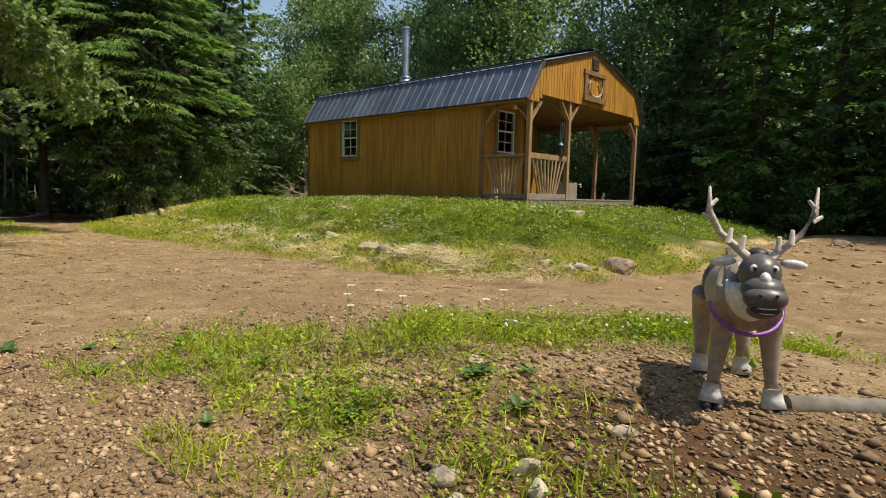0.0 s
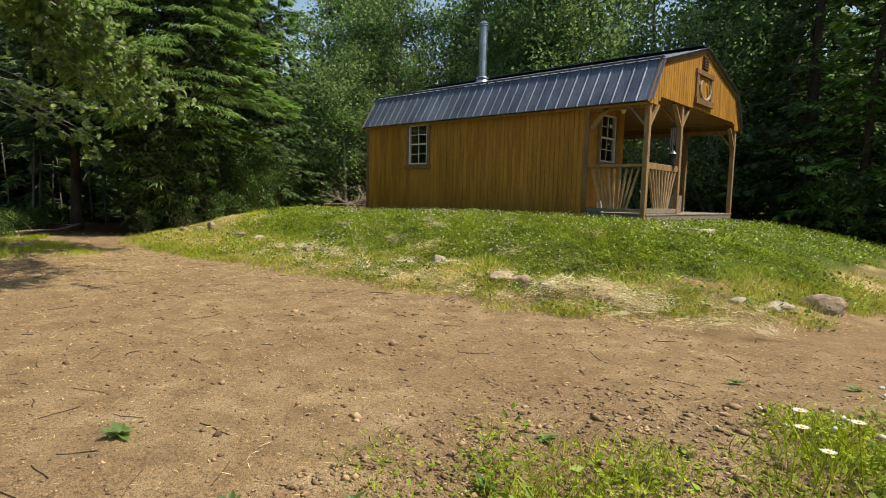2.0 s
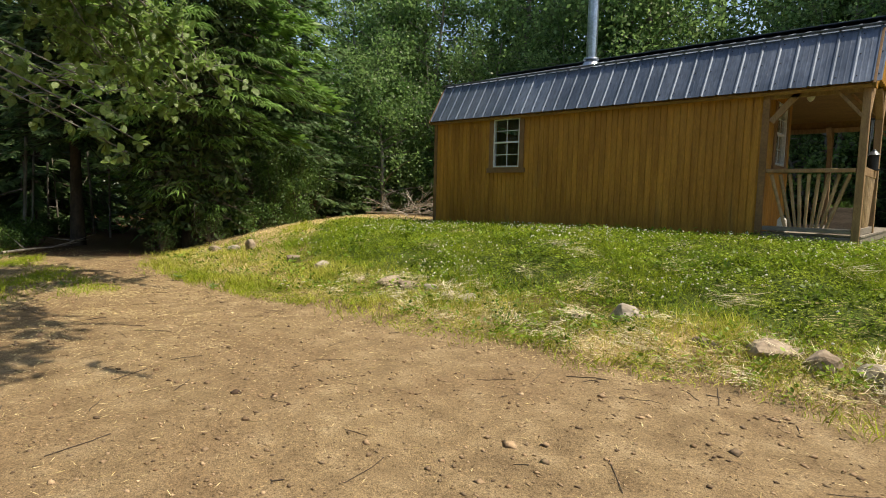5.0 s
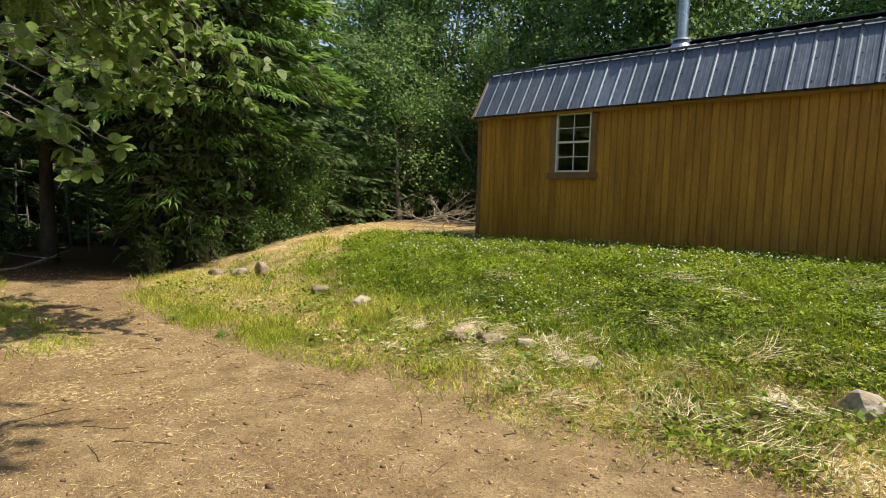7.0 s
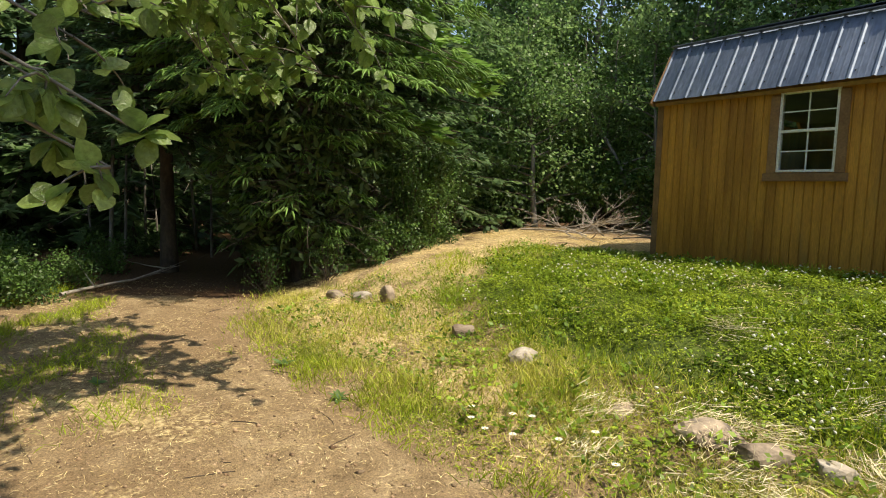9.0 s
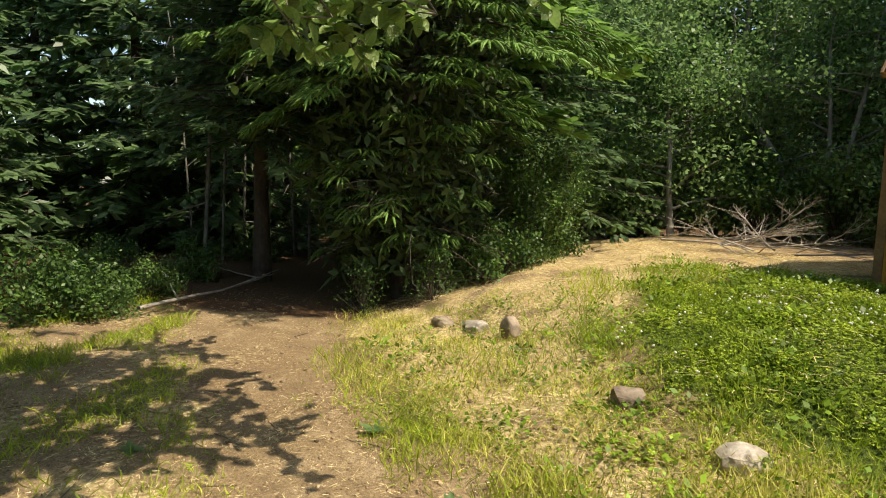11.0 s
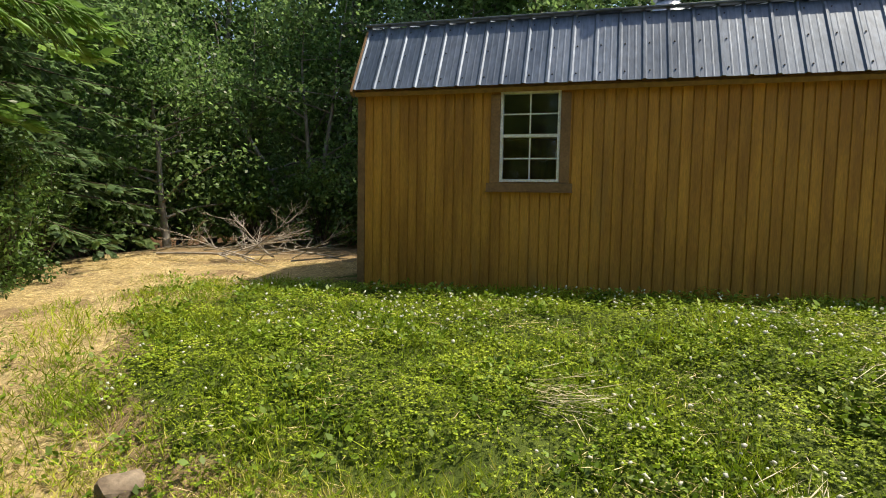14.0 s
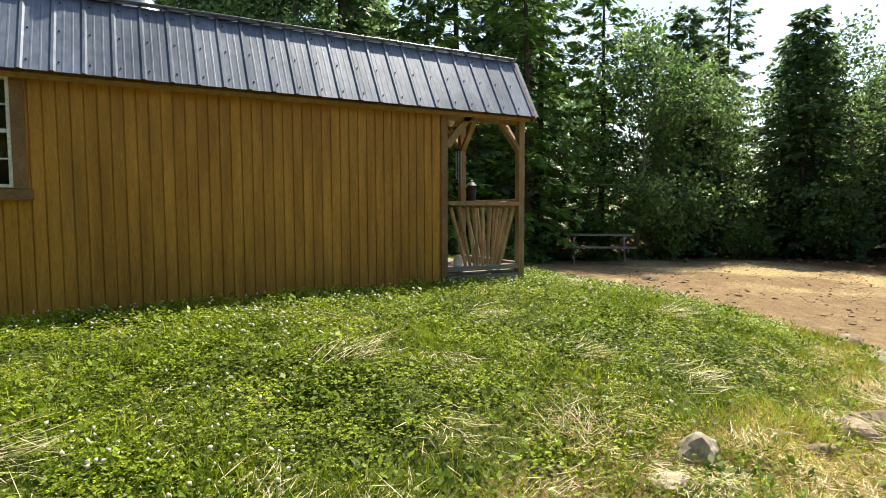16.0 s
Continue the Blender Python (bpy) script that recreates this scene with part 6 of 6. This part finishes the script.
def statue():
    """A reindeer statue, one mesh; it faces along -y before it is turned."""
    bm = bmesh.new()

    def limb(pts, radii, mat, n=12):
        v, f = tube(np.array(pts, float), np.array(radii), n)
        vs = [bm.verts.new(q) for q in v]
        for q in f:
            bm.faces.new([vs[i] for i in q]).material_index = mat
        for end in (vs[:n], vs[-n:]):
            bm.faces.new(end).material_index = mat
    ball(bm, (0, 0.26, 0.50), (0.130, 0.27, 0.155), 1)
    ball(bm, (0, 0.02, 0.53), (0.135, 0.14, 0.175), 1)
    ball(bm, (0, -0.07, 0.56), (0.105, 0.09, 0.14), 2)
    ball(bm, (0, 0.42, 0.51), (0.125, 0.13, 0.15), 0)
    ball(bm, (0, 0.10, 0.615), (0.10, 0.16, 0.07), 2)
    limb([(0, -0.02, 0.60), (0, -0.07, 0.66), (0, -0.10, 0.71)], [0.10, 0.088, 0.08], 0)
    ball(bm, (0, -0.13, 0.725), (0.082, 0.095, 0.085), 0)
    ball(bm, (0, -0.19, 0.665), (0.082, 0.085, 0.060), 0)
    ball(bm, (0, -0.245, 0.635), (0.084, 0.055, 0.050), 0)
    ball(bm, (0, -0.222, 0.705), (0.024, 0.030, 0.036), 2)
    ball(bm, (0, -0.225, 0.580), (0.062, 0.050, 0.034), 0)
    ball(bm, (0, -0.262, 0.592), (0.056, 0.030, 0.022), 5)
    ball(bm, (0, -0.270, 0.600), (0.044, 0.025, 0.005), 2, sub=2)
    ball(bm, (0, -0.268, 0.580), (0.036, 0.025, 0.004), 2, sub=2)
    for s in (-1, 1):
        ball(bm, (s * 0.038, -0.200, 0.752), (0.016, 0.012, 0.017), 2, sub=2)
        ball(bm, (s * 0.037, -0.211, 0.752), (0.008, 0.005, 0.009), 5, sub=2)
        ball(bm, (s * 0.03, -0.296, 0.655), (0.008, 0.006, 0.008), 5, sub=1)
        rot = Matrix.Rotation(s * 0.12, 4, "Y")
        ball(bm, (s * 0.135, -0.09, 0.765), (0.055, 0.016, 0.021), 2, rot, 2)
        limb([(s * 0.045, -0.10, 0.79), (s * 0.095, -0.09, 0.835), (s * 0.155, -0.08, 0.89), (s * 0.20, -0.08, 0.98), (s * 0.205, -0.08, 1.09)], [0.020, 0.016, 0.014, 0.014, 0.005], 3, 8)
        limb([(s * 0.075, -0.09, 0.81), (s * 0.065, -0.12, 0.88)], [0.017, 0.009], 3, 7)
        limb([(s * 0.12, -0.09, 0.85), (s * 0.115, -0.11, 0.91)], [0.014, 0.008], 3, 7)
        limb([(s * 0.195, -0.08, 0.95), (s * 0.228, -0.085, 0.97)], [0.013, 0.007], 3, 7)
        limb([(s * 0.205, -0.08, 1.0), (s * 0.172, -0.085, 1.035)], [0.012, 0.007], 3, 7)
        limb([(s * 0.085, 0.0, 0.47), (s * 0.10, -0.03, 0.32), (s * 0.115, -0.02, 0.16), (s * 0.12, -0.03, 0.10)], [0.062, 0.043, 0.029, 0.026], 1)
        limb([(s * 0.12, -0.03, 0.12), (s * 0.122, -0.035, 0.075), (s * 0.125, -0.045, 0.035)], [0.037, 0.045, 0.056], 2)
        ball(bm, (s * 0.10, -0.07, 0.022), (0.026, 0.045, 0.026), 5, sub=2)
        ball(bm, (s * 0.148, -0.07, 0.022), (0.026, 0.045, 0.026), 5, sub=2)
        limb([(s * 0.085, 0.44, 0.46), (s * 0.095, 0.50, 0.32), (s * 0.10, 0.47, 0.20), (s * 0.10, 0.47, 0.11)], [0.08, 0.054, 0.034, 0.030], 1)
        limb([(s * 0.10, 0.47, 0.13), (s * 0.10, 0.465, 0.075), (s * 0.10, 0.455, 0.035)], [0.037, 0.045, 0.054], 2)
        ball(bm, (s * 0.10, 0.435, 0.022), (0.048, 0.05, 0.024), 5, sub=2)
    ball(bm, (0, -0.075, 0.80), (0.045, 0.05, 0.03), 5, sub=2)
    th = np.linspace(0, 2 * np.pi, 25)
    strap = np.stack([0.146 * np.cos(th), 0.02 - 0.135 * np.abs(np.sin(th)), 0.48 - 0.11 * np.abs(np.sin(th))], 1)
    limb(strap[:13], np.full(13, 0.010), 4, 6)
    for v in bm.verts:
        if (v.co.z > 0.60 and v.co.y < 0.0) or (v.co.y < -0.175 and v.co.z > 0.5):
            v.co.z -= 0.085
            v.co.x += 0.012
    ob = part("reindeer_statue", bm, [GREYCOAT, TAUPE, PALE, HORN, PURPLE, RUBBER], smooth=True)
    ob.matrix_basis = pose(-0.30, 2.81, ground_z(-0.30, 2.81) - 0.03, 0, 0, 27) @ Matrix.Diagonal((0.94, 0.94, 0.93, 1))
    tagged(ob, "painted grey reindeer statue with pale antlers and purple harness", "statue")


statue()


# ---------------- porch things and picnic table ----------------
def picnic_table():
    ob = empty("picnic_table", "weathered grey wooden picnic table by the trees", "table", (0.55, 15.4, ground_z(0.55, 15.4)))
    for i in range(5):
        bm = bmesh.new()
        box(bm, -0.9, -0.37 + i * 0.15, 0.72, 0.9, -0.23 + i * 0.15, 0.76, 0.005)
        part("table_plank", bm, GREYWOOD, ob)
    for y in (-0.75, 0.75):
        for k in range(2):
            bm = bmesh.new()
            box(bm, -0.9, y - 0.14 + k * 0.145, 0.42, 0.9, y - 0.005 + k * 0.145, 0.46, 0.005)
            part("bench_plank", bm, GREYWOOD, ob)
    for x in (-0.65, 0.65):
        for s in (-1, 1):
            bm = bmesh.new()
            beam(bm, (x, s * 0.28, 0.72), (x, s * 0.62, -0.06), 0.04, 0.09)
            part("leg", bm, GREYWOOD, ob)
        bm = bmesh.new()
        beam(bm, (x + 0.04, -0.86, 0.38), (x + 0.04, 0.86, 0.38), 0.04, 0.09)
        part("bench_bearer", bm, GREYWOOD, ob)
        bm = bmesh.new()
        beam(bm, (x + 0.04, -0.36, 0.68), (x + 0.04, 0.36, 0.68), 0.04, 0.08)
        part("top_bearer", bm, GREYWOOD, ob)
    ob.rotation_euler = (0, 0, radians(-38))


picnic_table()


def planter():
    ob = empty("planter_box", "grey wooden planter crate with a small plant", "planter", (-6.62, 11.85, DECK))
    bm = bmesh.new()
    for x0, x1, y0, y1 in ((-0.2, 0.2, -0.2, -0.18), (-0.2, 0.2, 0.18, 0.2), (-0.2, -0.18, -0.18, 0.18), (0.18, 0.2, -0.18, 0.18)):
        box(bm, x0, y0, 0.0, x1, y1, 0.36, 0.003)
    part("crate", bm, GREYWOOD, ob)
    bm = bmesh.new()
    box(bm, -0.178, -0.178, 0.02, 0.178, 0.178, 0.30)
    part("soil", bm, SOIL, ob)
    r = np.random.default_rng(301)
    n = 60
    c = np.tile([0, 0, 0.30], (n, 1)) + r.normal(0, 0.05, (n, 3)) * [1, 1, 0.3]
    d = unit(r.normal(0, 0.6, (n, 3)) + [0, 0, 1])
    ln = r.uniform(0.1, 0.22, n)
    array_part("plant", *leaf_quads(c, d, unit(r.normal(0, 1, (n, 3))), ln, ln * 0.3), SHRUB, ob, "green leafy plant")


def wind_chime():
    x, y = X1 - 0.16, YR - 0.04
    ob = empty("wind_chime", "silver tube wind chime hanging under the porch beam", "wind chime", (x, y, ZC - 0.03))
    bm = bmesh.new()
    cyl(bm, (0, 0, -0.36), (0, 0, 0), 0.003, None, 5)
    part("cord", bm, DARK, ob)
    bm = bmesh.new()
    cyl(bm, (0, 0, -0.385), (0, 0, -0.36), 0.055, None, 14)
    part("cap", bm, RUBBER, ob)
    for k in range(6):
        bm = bmesh.new()
        a = k * math.pi / 3
        cyl(bm, (0.04 * math.cos(a), 0.04 * math.sin(a), -0.66 - 0.05 * k), (0.04 * math.cos(a), 0.04 * math.sin(a), -0.385), 0.009, None, 8)
        part("tube", bm, STEEL, ob)


def feeder():
    x, y = X1 - 0.06, 10.95
    ob = empty("bird_feeder", "dark round bird feeder with a domed lid on the rail", "bird feeder", (x, y, 1.905))
    bm = bmesh.new()
    cyl(bm, (0, 0, 0), (0, 0, 0.22), 0.062, None, 18)
    cyl(bm, (0, 0, 0), (0, 0, 0.02), 0.085, None, 18)
    part("body", bm, RUBBER, ob)
    bm = bmesh.new()
    cyl(bm, (0, 0, 0.22), (0, 0, 0.27), 0.085, 0.04, 18)
    ball(bm, (0, 0, 0.275), (0.03, 0.03, 0.025), sub=2)
    part("lid", bm, CAP, ob, "domed grey metal lid")


def porch_bits():
    ob = empty("porch_light", "white globe porch light under the ceiling", "lamp", (-6.95, 10.3, ZC))
    bm = bmesh.new()
    cyl(bm, (0, 0, -0.05), (0, 0, 0), 0.06, None, 16)
    part("base", bm, WHITE, ob)
    bm = bmesh.new()
    ball(bm, (0, 0, -0.12), (0.055, 0.055, 0.09))
    part("globe", bm, WHITE, ob, smooth=True)
    ob = empty("jug", "white plastic jug standing on the porch deck", "jug", (-7.1, 9.86, DECK))
    bm = bmesh.new()
    cyl(bm, (0, 0, 0), (0, 0, 0.17), 0.065, 0.06, 16)
    cyl(bm, (0, 0, 0.17), (0, 0, 0.22), 0.06, 0.022, 16)
    part("body", bm, WHITE, ob)
    bm = bmesh.new()
    cyl(bm, (0, 0, 0.22), (0, 0, 0.245), 0.024, None, 12)
    part("cap", bm, RUBBER, ob)
    ob = empty("doorstep", "pale flat stone slab at the porch edge", "step", (-5.55, 9.9, ground_z(-5.55, 9.9)))
    bm = bmesh.new()
    box(bm, -0.45, -0.2, -0.1, 0.45, 0.2, 0.05, 0.015)
    part("slab", bm, PALEROCK, ob)


planter()
wind_chime()
feeder()
porch_bits()
